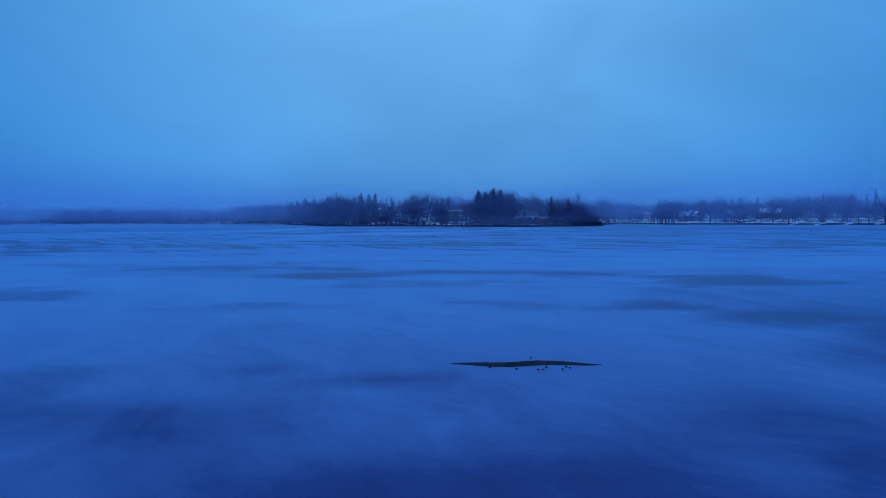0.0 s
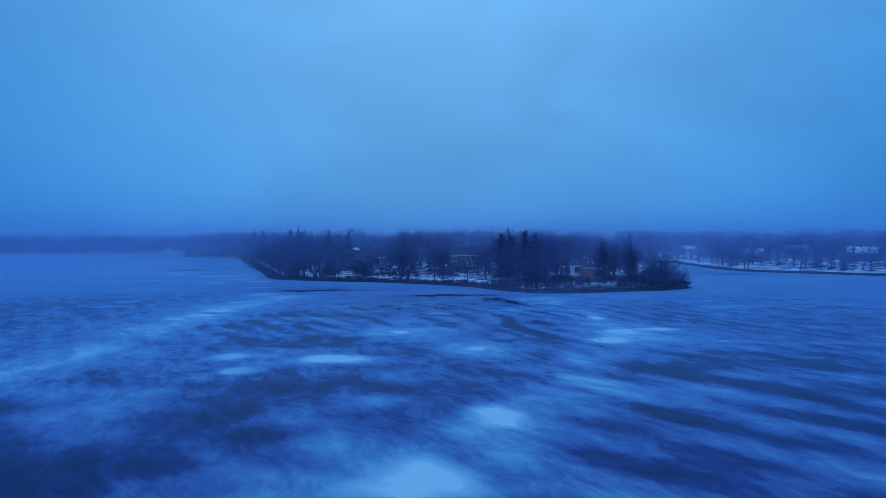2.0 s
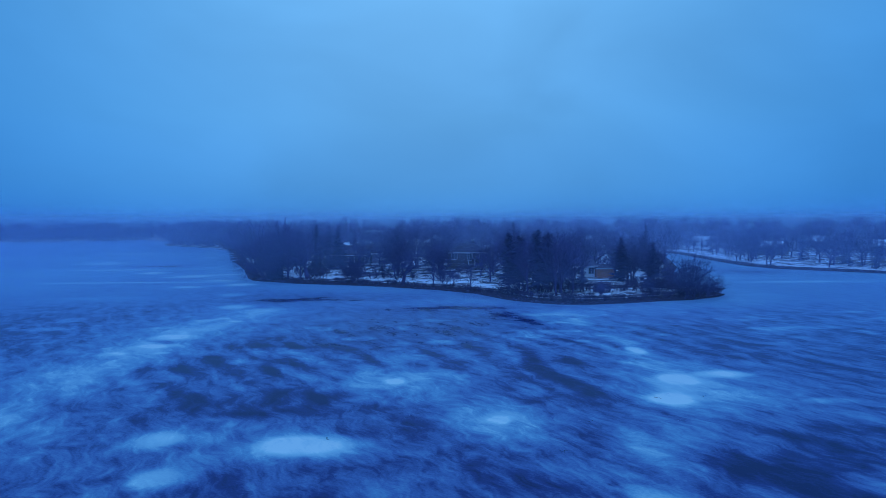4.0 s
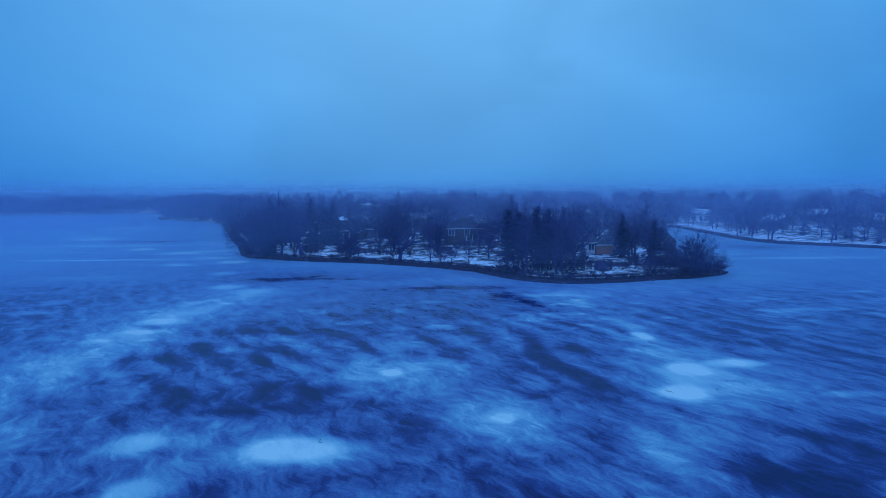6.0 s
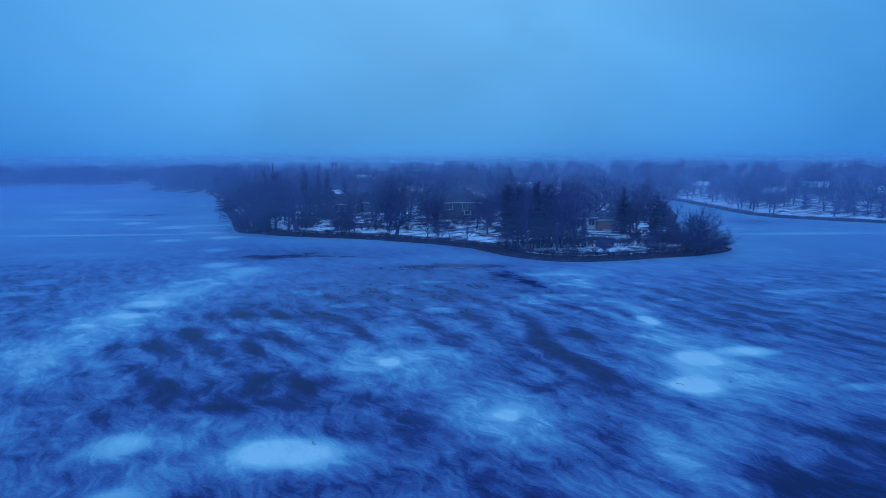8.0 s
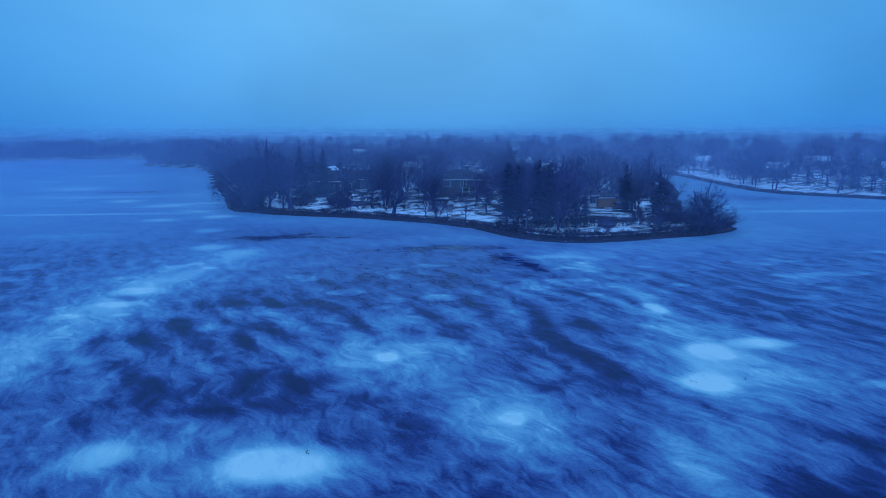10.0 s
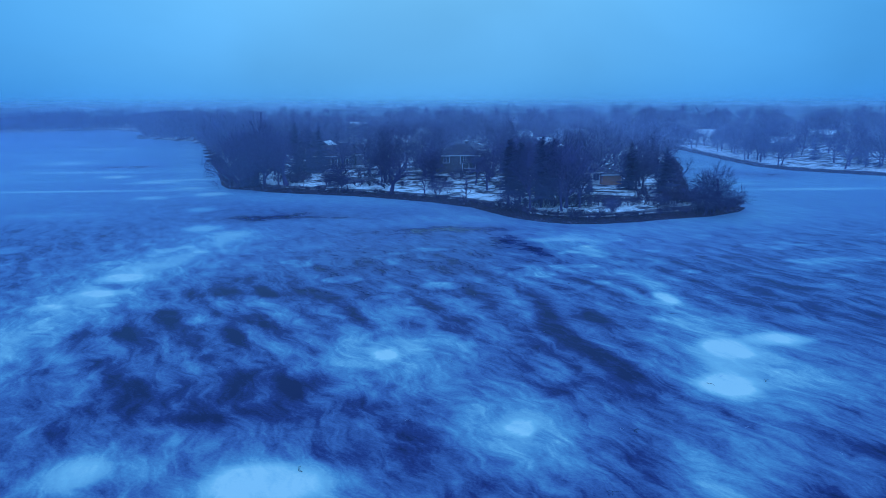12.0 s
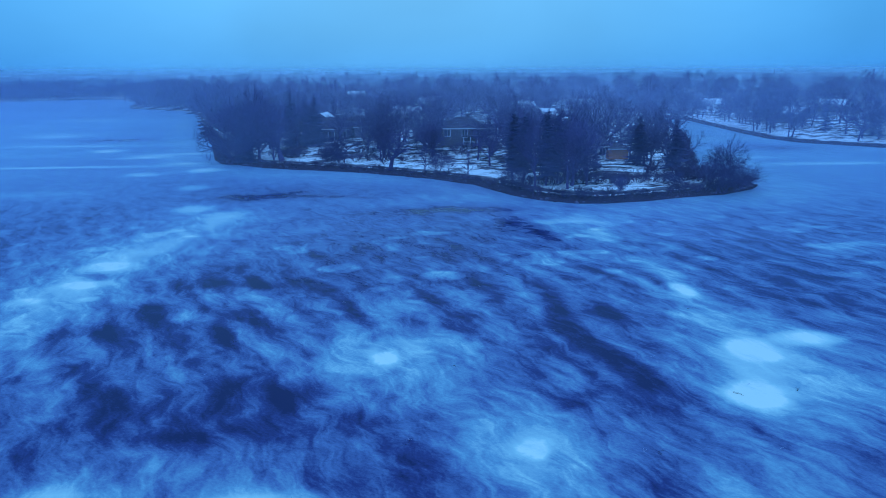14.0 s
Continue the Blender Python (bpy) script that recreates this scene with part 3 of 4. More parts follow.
tagged(ice, "frozen lake with dark thin ice, frost swirls and white snow patches", "ice", kind="structure")

# ---- footpath and driveway ----
def ribbon(name, line, width, material, lift=0.05):
    pts = []
    for (ax, ay), (bx, by) in zip(line, line[1:]):
        k = max(1, int(math.hypot(bx - ax, by - ay) / 1.5))
        pts += [(ax + (bx - ax) * i / k, ay + (by - ay) * i / k) for i in range(k)]
    pts.append(line[-1])
    for _ in range(6):
        pts = [pts[0]] + [((a[0] + 2 * b[0] + c[0]) / 4, (a[1] + 2 * b[1] + c[1]) / 4) for a, b, c in zip(pts, pts[1:], pts[2:])] + [pts[-1]]
    verts, faces = [], []
    for k, (x, y) in enumerate(pts):
        x2, y2 = pts[min(k + 1, len(pts) - 1)]
        x1, y1 = pts[max(k - 1, 0)]
        d = Vector((y1 - y2, x2 - x1)).normalized()
        zs = [on_land(x + d.x * s, y + d.y * s) for s in (-width / 2, 0, width / 2)]
        z = max(zs) + lift
        for s, dz in ((-0.5, -0.3), (-0.5, 0.0), (0.0, 0.02), (0.5, 0.0), (0.5, -0.3)):
            verts.append((x + d.x * s * width, y + d.y * s * width, z + dz))
        if k:
            b = 5 * (k - 1)
            faces += [(b + j, b + j + 5, b + j + 6, b + j + 1) for j in range(4)]
    return new(name, mesh_from(name, verts, faces, material, True))


def inward(points, d):
    out = []
    for k, (x, y) in enumerate(points):
        x1, y1 = points[max(k - 1, 0)]
        x2, y2 = points[min(k + 1, len(points) - 1)]
        n = Vector((y1 - y2, x2 - x1)).normalized()
        out.append((x + n.x * d, y + n.y * d))
    return out


PATHLINE = inward(LAKE_FRONT, 4.4)[:-2] + [(57.4, 115.7), (57.4, 122.7), (57.4, 132.2), (62.6, 146.2)]
tagged(ribbon("footpath", PATHLINE, 1.8, ASPHALT), "wet asphalt footpath following the lake shore", "path", kind="structure")
tagged(ribbon("driveway", [(-16.5, 146.2), (-10.4, 151.4), (-1.7, 161.8), (8.7, 174)], 3.0, ASPHALT), "wet dark driveway through patchy snow", "driveway", kind="structure")

# ---- trees ----
def tube(verts, faces, a, b, ra, rb, sides):
    d = (b - a)
    u = d.orthogonal().normalized()
    v = d.cross(u).normalized()
    k = len(verts)
    for p, r in ((a, ra), (b, rb)):
        for s in range(sides):
            t = 2 * math.pi * s / sides
            verts.append(p + u * (r * math.cos(t)) + v * (r * math.sin(t)))
    faces.extend((k + s, k + (s + 1) % sides, k + sides + (s + 1) % sides, k + sides + s) for s in range(sides))


def bare_tree(seed, height=14.0, spread=0.62, stem=0.28, droop=0.0, kids=(6, 4, 5, 5), thick=1.0, twig=0.038, stems=1, plain_limbs=False, fork=0.45):
    """Trunk with limbs, and the crown of fine branches, as two meshes."""
    rng = random.Random(seed)
    low, high = ([], []), ([], [])

    def grow(p, d, length, radius, level):
        verts, faces = low if level <= 2 else high
        n = 3 if level <= 2 else 2 if level == 3 else 1
        sides = (8, 6, 5, 3, 3)[min(level, 4)] if not plain_limbs else 3
        n = 1 if plain_limbs and level else n
        joints = [(p.copy(), radius)]
        q, r = p.copy(), radius
        for s in range(n):
            wob = Vector((rng.gauss(0, 1), rng.gauss(0, 1), rng.gauss(0, 0.6))) * (0.06 if level == 0 else 0.17)
            d = (d + wob + Vector((0, 0, 0.10 * (level == 1) - 0.03 * (level >= 3) - droop * (level >= 3) * 0.6))).normalized()
            q2, r2 = q + d * (length / n), max(r * (0.80 if level == 0 else 0.68), twig * 0.5)
            tube(verts, faces, q, q2, r, r2, sides)
            q, r = q2, r2
            joints.append((q.copy(), r))
        if level >= len(kids):
            return
        count = max(2, kids[level] + rng.randint(-1, 1))
        for c in range(count):
            at = 1.0 if c == 0 else rng.uniform(fork if level == 0 else 0.2, 1.0)
            k = at * (len(joints) - 1)
            i = min(int(k), len(joints) - 2)
            start = joints[i][0].lerp(joints[i + 1][0], k - i)
            rad = joints[i][1] * (0.72 if c else 0.88)
            ang = (0.15 if c == 0 else rng.uniform(0.55, 1.15)) * spread * 1.5
            side = d.orthogonal().normalized()
            side.rotate(Matrix.Rotation(rng.uniform(0, 2 * math.pi), 3, d))
            nd = (d * math.cos(ang) + side * math.sin(ang)).normalized()
            if level <= 1:
                nd = (nd + Vector((0, 0, 0.12))).normalized()
            scale = rng.uniform(0.55, 0.78) if level else rng.uniform(0.75, 1.1)
            grow(start, nd, length * scale * (1.15 if level == 0 else 1.0), max(rad, twig * (0.7 if level >= 3 else 1)), level + 1)

    for s in range(stems):
        lean = Vector((rng.gauss(0, 0.05), rng.gauss(0, 0.05), 1)) if stems == 1 else Vector((rng.uniform(-0.7, 0.7), rng.uniform(-0.7, 0.7), 1))
        grow(Vector((0.3 * s * rng.uniform(-1, 1), 0.3 * s * rng.uniform(-1, 1), -0.25)), lean.normalized(), height * stem, height * 0.022 * thick / math.sqrt(stems), 0)
    top = max(v.z for v in high[0])
    f = height / top
    # the crown keeps within a rounded outline
    centre, reach = Vector((0, 0, 0.57 * height)), Vector((0.40 * height * (0.75 + 0.5 * spread), 0.40 * height * (0.75 + 0.5 * spread), 0.46 * height))
    for vs in (low[0], high[0]):
        for v in vs:
            v *= f
            d = v - centre
            q = math.sqrt((d.x / reach.x) ** 2 + (d.y / reach.y) ** 2 + (max(d.z, 0) / reach.z) ** 2)
            if q > 0.7 and stems == 1:
                v -= d * (1 - (0.7 + 0.34 * math.tanh((q - 0.7) / 0.34)) / q) * (1.0 if d.z > 0 else 0.8)
    return (mesh_from("trunk", *low, BARK), mesh_from("crown", *high, TWIG))


def conifer(seed, height=14.0, width=0.2, first=0.08, whorls=26, loose=0.0, taper=0.8):
    rng = random.Random(seed)
    low, high = ([], []), ([], [])
    tube(*low, Vector((0, 0, -0.3)), Vector((0, 0, height * 0.6)), height * 0.016, height * 0.008, 7)
    tube(*low, Vector((0, 0, height * 0.6)), Vector((0, 0, height)), height * 0.008, 0.02, 5)
    verts, faces = high
    for w in range(whorls):
        t = first + (1 - first) * (w / whorls) ** 0.9
        reach = height * width * ((1 - t) ** taper + 0.05) * rng.uniform(0.8, 1.12)
        if loose:
            reach *= 1 + loose * math.sin(w * 1.7) 
        for k in range(9 if t < 0.7 else 6):
            a = rng.uniform(0, 2 * math.pi)
            base = Vector((0, 0, height * (t + rng.uniform(-0.7, 0.7) / whorls)))
            out = Vector((math.cos(a), math.sin(a), rng.uniform(-0.28, 0.12) + 0.5 * t)).normalized()
            ln = reach * rng.uniform(0.6, 1.15)
            mid, end = base + out * ln * 0.55 + Vector((0, 0, -0.05 * ln)), base + out * ln + Vector((0, 0, -0.16 * ln))
            sd = Vector((-out.y, out.x, 0)).normalized()
            for j in range(7):
                s = (j + 0.6) / 7.2
                p = base.lerp(end, s)
                wid = ln * 0.30 * (1 - 0.6 * s) * rng.uniform(0.7, 1.2)
                for sg in (-1, 1):
                    tip = p + sd * sg * wid + out * wid * 0.7 + Vector((0, 0, -0.25 * wid + rng.uniform(-0.05, 0.05)))
                    n = len(verts)
                    verts.extend((p - out * 0.12 * wid, p + Vector((0, 0, 0.10 * wid + 0.03)), p + out * 0.45 * wid, tip, p - Vector((0, 0, 0.12 * wid + 0.04))))
                    faces.extend(((n, n + 1, n + 3), (n + 1, n + 2, n + 3), (n + 2, n + 4, n + 3), (n + 4, n, n + 3)))
            n = len(verts)
            verts.extend((base + sd * 0.05, base - sd * 0.05, base + Vector((0, 0, 0.08)), end))
            faces.extend(((n, n + 1, n + 3), (n + 1, n + 2, n + 3), (n + 2, n, n + 3)))
    return (mesh_from("trunk", *low, BARK), mesh_from("crown", *high, NEEDLE))


def shrub(seed, height=2.2, stems=16):
    rng = random.Random(seed)
    vf = ([], [])
    for s in range(stems):
        a = rng.uniform(0, 2 * math.pi)
        p = Vector((0.3 * math.cos(a), 0.3 * math.sin(a), -0.15))
        d = Vector((math.cos(a) * rng.uniform(0.1, 0.8), math.sin(a) * rng.uniform(0.1, 0.8), 1)).normalized()
        q = p + d * height * rng.uniform(0.4, 0.6)
        tube(*vf, p, q, 0.03, 0.018, 4)
        for k in range(6):
            e = (d + Vector((rng.gauss(0, 0.45), rng.gauss(0, 0.45), rng.gauss(0, 0.2)))).normalized()
            st = p.lerp(q, rng.uniform(0.5, 1))
            q2 = st + e * height * rng.uniform(0.25, 0.5)
            tube(*vf, st, q2, 0.018, 0.008, 3)
            for j in range(2):
                e2 = (e + Vector((rng.gauss(0, 0.5), rng.gauss(0, 0.5), rng.gauss(0, 0.3)))).normalized()
                s2 = st.lerp(q2, rng.uniform(0.4, 0.9))
                tube(*vf, s2, s2 + e2 * height * 0.2, 0.012, 0.006, 3)
    return mesh_from("shrub", *vf, BRUSH)


MAPLE = [bare_tree(k, 14, 0.70, 0.24, 0.0, (7, 5, 5, 3), 1.0, 0.034) for k in (1, 2, 3, 4, 5)]
OAK = [bare_tree(k, 14, 0.86, 0.17, 0.03, (7, 5, 4, 4), 1.4, 0.036) for k in (11, 12, 13)]
SLIM = [bare_tree(k, 14, 0.50, 0.28, 0.0, (7, 4, 4, 3), 0.8, 0.034) for k in (21, 22, 23)]
WILLOW = [bare_tree(k, 13, 0.80, 0.20, 0.30, (7, 5, 4, 4), 1.3, 0.034) for k in (31, 32)]
VASE = [bare_tree(k, 10, 0.80, 0.20, 0.0, (6, 4, 3, 3), 1.8, 0.034, fork=0.75) for k in (35,)]
CLUMP = [bare_tree(k, 10, 0.62, 0.30, 0.02, (6, 4, 4, 3), 1.0, 0.026, 6) for k in (41, 42)]
YOUNG = [bare_tree(k, 6, 0.6, 0.26, 0.0, (5, 4, 5), 0.8, 0.022) for k in (51, 52)]
LEAN = [bare_tree(k, 14, 0.72, 0.24, 0.0, (7, 5, 5), 0.7, 0.046) for k in (61, 62, 63)]
FIR = [conifer(k, 14, 0.24, 0.06, 15, 0.0, 0.75) for k in (75, 76)]
SPRUCE = [conifer(k, 14, 0.24, 0.05, 38, 0.0, 0.7) for k in (71, 72)]
PINE = [conifer(k, 17, 0.21, 0.18, 46, 0.16, 0.28) for k in (81, 82)]
SHRUBS = [shrub(k) for k in (91, 92, 93)]

KINDS = {
    "maple": (MAPLE, 14, "bare winter maple with a rounded twiggy crown", "tree"),
    "oak": (OAK, 14, "wide bare oak with forked limbs and dense twigs", "tree"),
    "slim": (SLIM, 14, "tall slender bare tree with upswept branches", "tree"),
    "vase": (VASE, 10, "open-crowned bare tree with a forked trunk on the shore lawn", "tree"),
    "willow": (WILLOW, 13, "bare shore willow with drooping branches over the ice", "tree"),
    "clump": (CLUMP, 10, "many-stemmed bare tree clump at the water's edge", "tree"),
    "young": (YOUNG, 6, "small young bare tree beside the footpath", "sapling"),
    "lean": (LEAN, 14, "bare deciduous tree in the misty neighbourhood wood", "tree"),
    "spruce": (SPRUCE, 14, "dark green conical spruce on the snowy lawn", "conifer"),
    "fir": (FIR, 14, "dark conical evergreen standing in the misty wood", "conifer"),
    "pine": (PINE, 17, "tall dark pine with layered ragged boughs", "conifer"),
}
masters = {}


def tree(kind, x, y, height, turn=None, seed=0, wide=1.0, lean=0):
    meshes, base, label, category = KINDS[kind]
    rng = random.Random(int(x * 13 + y * 7) + seed)
    k = rng.randrange(len(meshes))
    s = height / base
    z = on_land(x, y) - 0.05
    m = pose(x, y, z, 0, lean, 0) @ pose(0, 0, 0, 0, 0, rng.uniform(0, 360) if turn is None else turn) @ Matrix.Diagonal((s * wide, s * wide, s, 1))
    key = (kind, k)
    if key not in masters:
        root = new("conifer" if kind in ("spruce", "pine", "fir") else "tree")
        root.empty_display_size = 0.5
        part("trunk", meshes[k][0], root)
        part("crown", meshes[k][1], root)
        tagged(root, label, category, "trees on the point")
        masters[key] = root
        root.matrix_basis = m
        return root
    ob = copy_thing(masters[key], Matrix())
    ob.matrix_basis = m
    return ob


# the trees that stand out
for row in (("vase", 0.2, 134.4, 9.6), ("willow", -35.2, 153.6, 11.3, None, 0, 1.0, -24), ("maple", -28.3, 149.6, 13.9), ("maple", -33.1, 158.3, 13.1), ("clump", -31.3, 150.9, 7),
            ("spruce", -24, 171, 13.4, None, 0, 1.3), ("spruce", -20.6, 171.5, 12.4, None, 1, 1.35), ("spruce", -18, 171, 12.8, None, 0, 1.35), ("spruce", -32.3, 150.9, 7, None, 0, 1.5), ("spruce", -30.2, 149.8, 6, None, 1, 1.6), ("spruce", -22, 157, 4.2), ("spruce", 38.8, 125, 5.5),
            ("pine", 26.6, 114.2, 12.4), ("slim", 29.5, 110.9, 13.9), ("pine", 29.2, 116.4, 11.8), ("maple", 31.8, 118.6, 12.5), ("pine", 21.6, 118.4, 11.8), ("pine", 24.2, 120.6, 11.2),
            ("spruce", 30.9, 163.6, 12.6), ("oak", 49.5, 150.5, 14),
            ("spruce", 50.4, 133.4, 10.4, None, 0, 1.35), ("spruce", 55.2, 127.2, 9.6, None, 1, 1.4), ("maple", 57.4, 128.8, 9.6), ("maple", 53.9, 134.8, 9.6), ("slim", 51.3, 139.2, 9.6),
            ("maple", 55.6, 109.8, 9.6), ("slim", 57.8, 111.2, 9), ("maple", 53.2, 109.6, 7), ("young", 7, 132.2, 6.5), ("young", 9.1, 131.8, 4.8), ("young", 11.3, 129.6, 4.3), ("young", 14.8, 127, 5.2),
            ("slim", -0.9, 154.9, 13.1), ("slim", 2.2, 157.5, 13.9), ("maple", -2.6, 161.8, 13.1), ("oak", 8.7, 158.3, 11.3), ("maple", 11.3, 161.8, 12.2), ("slim", 4.3, 170.5, 13.9),
            ("young", -12.2, 142.7, 6.1), ("young", -10.4, 142.2, 5.2), ("young", -9.1, 141.4, 4.3), ("maple", -12.2, 174, 12.2), ("maple", -29.6, 170.5, 12.2), ("slim", -36.5, 174, 12.2), ("maple", -40, 179.2, 12.2), ("oak", -34.8, 186.2, 13.1),
            ("maple", 25.2, 139.2, 11.3), ("maple", 29.6, 149.6, 12.2), ("slim", 19.1, 143.6, 10.4), ("maple", 33.1, 130.5, 13.1), ("slim", 26.1, 126.2, 13.1), ("maple", 34.8, 142.7, 11.3)):
    tree(*row)

fill = random.Random(3)
done = 0
while done < 19:
    x, y = fill.uniform(-38, 60), fill.uniform(120, 172)
    d = float(inland(np.array([x]), np.array([y]))[0])
    if d < 9 or (-14 < x < 22 and y < 150) or (-33 < x < -8 and y > 151) or (11 < x < 26 and y < 166) or (38 < x < 55 and y < 147) or min((x - a) ** 2 + (y - b) ** 2 for a, b in ((-15.7, 185), (18.3, 165), (18, 155), (43, 145), (43, 137), (50, 145), (41.8, 155.7))) < 64:
        continue
    tree(fill.choice(("maple", "maple", "slim", "oak", "young")), x, y, fill.uniform(10, 14.0) if d > 14 else fill.uniform(5, 9), seed=done)
    done += 1
for row in (("maple", -30, 150, 13), ("maple", -34.5, 157, 13.5), ("clump", -33, 152, 8), ("clump", -35, 153.5, 7),
            ("maple", 56, 141, 11.5), ("maple", 53, 136, 11), ("maple", 57, 134, 10), ("slim", 55.5, 128, 9.5), ("slim", 33.5, 113.5, 12), ("slim", 24.3, 112.6, 13), ("maple", 27.6, 117.5, 12.4), ("maple", 31, 113.6, 12.5), ("oak", 10, 150.5, 9.5), ("maple", 23, 148, 10), ("vase", -23.5, 150.5, 12), ("slim", -25.5, 151.5, 13), ("clump", -13.6, 143.6, 5), ("clump", -10.6, 142.8, 4.4), ("clump", 9.6, 131.2, 5), ("clump", 36.5, 106.2, 3.6), ("clump", 47, 109, 3.8), ("clump", 21.5, 113, 5), ("clump", 54, 106.8, 6.5), ("clump", 58.6, 109.6, 6)):
    tree(*row)

HOMES = [(-15.7, 185.3, 7.8), (-7, 187.9, 6.1), (18.3, 165.3, 7.8), (43.5, 146.2, 7), (49.6, 146.2, 5.2), (41.8, 156.6, 7), (-15.7, 344.5, 7.8), (53.9, 261, 7.8), (87, 287.1, 7.8), (143.6, 226.2, 8.7), (174, 204.4, 8.7), (52.2, 213.2, 7.8), (7, 226.2, 7.8), (-52.2, 287.1, 7.8), (17.4, 287.1, 7.8), (147.9, 287.1, 7.8), (187.1, 261, 7.8)]


def free(x, y, gap=3.0):
    return all((x - a) ** 2 + (y - b) ** 2 > (r + gap) ** 2 for a, b, r in HOMES)


# the neighbourhood wood behind, and along the opposite shore
rng = random.Random(7)
count = 0
while count < 225:
    x, y = rng.uniform(-98, 228), rng.uniform(132, 300)
    d = float(inland(np.array([x]), np.array([y]))[0])
    if d < (3.5 if x < -30 else 2.5) or not free(x, y) or (y < 160 and x < 63 and (d < 14 or rng.random() < 0.75)):
        continue
    if x > 66 and rng.random() < 0.4 and d > 25:
        continue
    if -34 < x < 58 and y < 205 and rng.random() < 0.3:
        continue
    tree("lean" if rng.random() < 0.88 else "fir", x, y, rng.uniform(9.5, 14.0), seed=count)
    count += 1


count = 0
while count < 48:
    x, y = rng.uniform(-150, -45), rng.uniform(200, 400)
    d = float(inland(np.array([x]), np.array([y]))[0])
    if d < 1.5 or d > 26:
        continue
    tree("lean" if rng.random() < 0.9 else "fir", x, y, rng.uniform(9.0, 13.5), seed=1500 + count)
    count += 1
count = 0
while count < 80:
    x, y = rng.uniform(108, 270), rng.uniform(0, 300)
    d = float(inland(np.array([x]), np.array([y]))[0])
    if x < 108 or d < 1.5 or d > 24 or not free(x, y):
        continue
    tree("lean" if rng.random() < 0.8 else "fir", x, y, rng.uniform(8.0, 13.0), seed=900 + count)
    count += 1


def joined(name, meshes, spots_list, material):
    """One mesh out of many placed copies."""
    coords, quads, total = [], [], 0
    data = []
    for me in meshes:
        co = np.empty(len(me.vertices) * 3)
        me.vertices.foreach_get("co", co)
        data.append((co.reshape(-1, 3), [tuple(p.vertices) for p in me.polygons]))
    verts, faces = [], []
    for k, x, y, z, s, turn in spots_list:
        co, fs = data[k]
        c, sn = math.cos(turn) * s, math.sin(turn) * s
        p = np.stack([co[:, 0] * c - co[:, 1] * sn + x, co[:, 0] * sn + co[:, 1] * c + y, co[:, 2] * s + z], 1)
        verts.append(p)
        faces.append(np.array([f if len(f) == 4 else (*f, f[-1]) for f in fs]) + total)
        total += len(co)
    me = bpy.data.meshes.new(name)
    me.from_pydata(np.concatenate(verts).tolist(), [], np.concatenate(faces).tolist())
    me.materials.append(material)
    me.update()
    return new(name, me)


FAR = [bare_tree(k, 14, 0.72, 0.22, 0.0, (6, 5, 4), 0.8, 0.13, 1, True) for k in (101, 102, 103)]
places = []


def far_tree(x, y, low=0.5, high=1.15):
    places.append((rng.randrange(3), x, y, on_land(x, y) - 0.1, rng.uniform(low, high), rng.uniform(0, 6.28)))


def shore_row(line, number, depth_most):
    """Far trees scattered behind a stretch of shore."""
    for k in range(number):
        t = rng.random() * (len(line) - 1)
        i = int(t)
        (ax, ay), (bx, by) = line[i], line[i + 1]
        x, y = ax + (bx - ax) * (t - i), ay + (by - ay) * (t - i)
        for _ in range(20):
            px_, py_ = x + rng.uniform(-depth_most, depth_most), y + rng.uniform(-depth_most, depth_most)
            d = float(inland(np.array([px_]), np.array([py_]))[0])
            if 2 < d < depth_most:
                far_tree(px_, py_)
                break


shore_row(LAKE_REST[8:13], 480, 45)
shore_row(LAKE_REST[13:19], 330, 40)
while len(places) < 1500:
    r, a = 270 + 560 * rng.random() ** 1.2, rng.uniform(-0.7, 0.8)
    x, y = r * math.sin(a), r * math.cos(a) + 20
    if y < 296 and -98 < x < 228:
        continue
    d = float(inland(np.array([x]), np.array([y]))[0])
    if d < 3 or not free(x, y):
        continue
    far_tree(x, y)
tagged(joined("far_woods", [m[1] for m in FAR], places, TWIG), "distant bare woods fading into blue mist", "woods", kind="stuff")
tagged(joined("far_trunks", [m[0] for m in FAR], places, BARK), "trunks of the distant bare woods", "woods", kind="stuff")

# ---- shrubs along the bank ----
shrub_no = 0
line = LAKE_REST[-3:] + LAKE_FRONT + LAKE_RIGHT[:4]
for (ax, ay), (bx, by) in zip(line, line[1:]):
    n = max(1, int(math.hypot(bx - ax, by - ay) / 1.15))
    for i in range(n):
        t = (i + rng.random()) / n
        px_, py_ = ax + (bx - ax) * t, ay + (by - ay) * t
        nrm = Vector((ay - by, bx - ax)).normalized() * rng.uniform(0.8, 2.4)
        x, y = px_ + nrm.x, py_ + nrm.y
        ob = new("shrub", SHRUBS[rng.randrange(3)])
        s = rng.uniform(0.32, 0.62) if x < 19 else rng.uniform(0.5, 1.0)
        ob.matrix_basis = pose(x, y, on_land(x, y) - 0.03, 0, 0, rng.uniform(0, 360)) @ Matrix.Diagonal((s * 1.3, s * 1.3, s, 1))
        tagged(ob, "low leafless brush on the dark lake bank", "shrub", "shrubs along the bank")
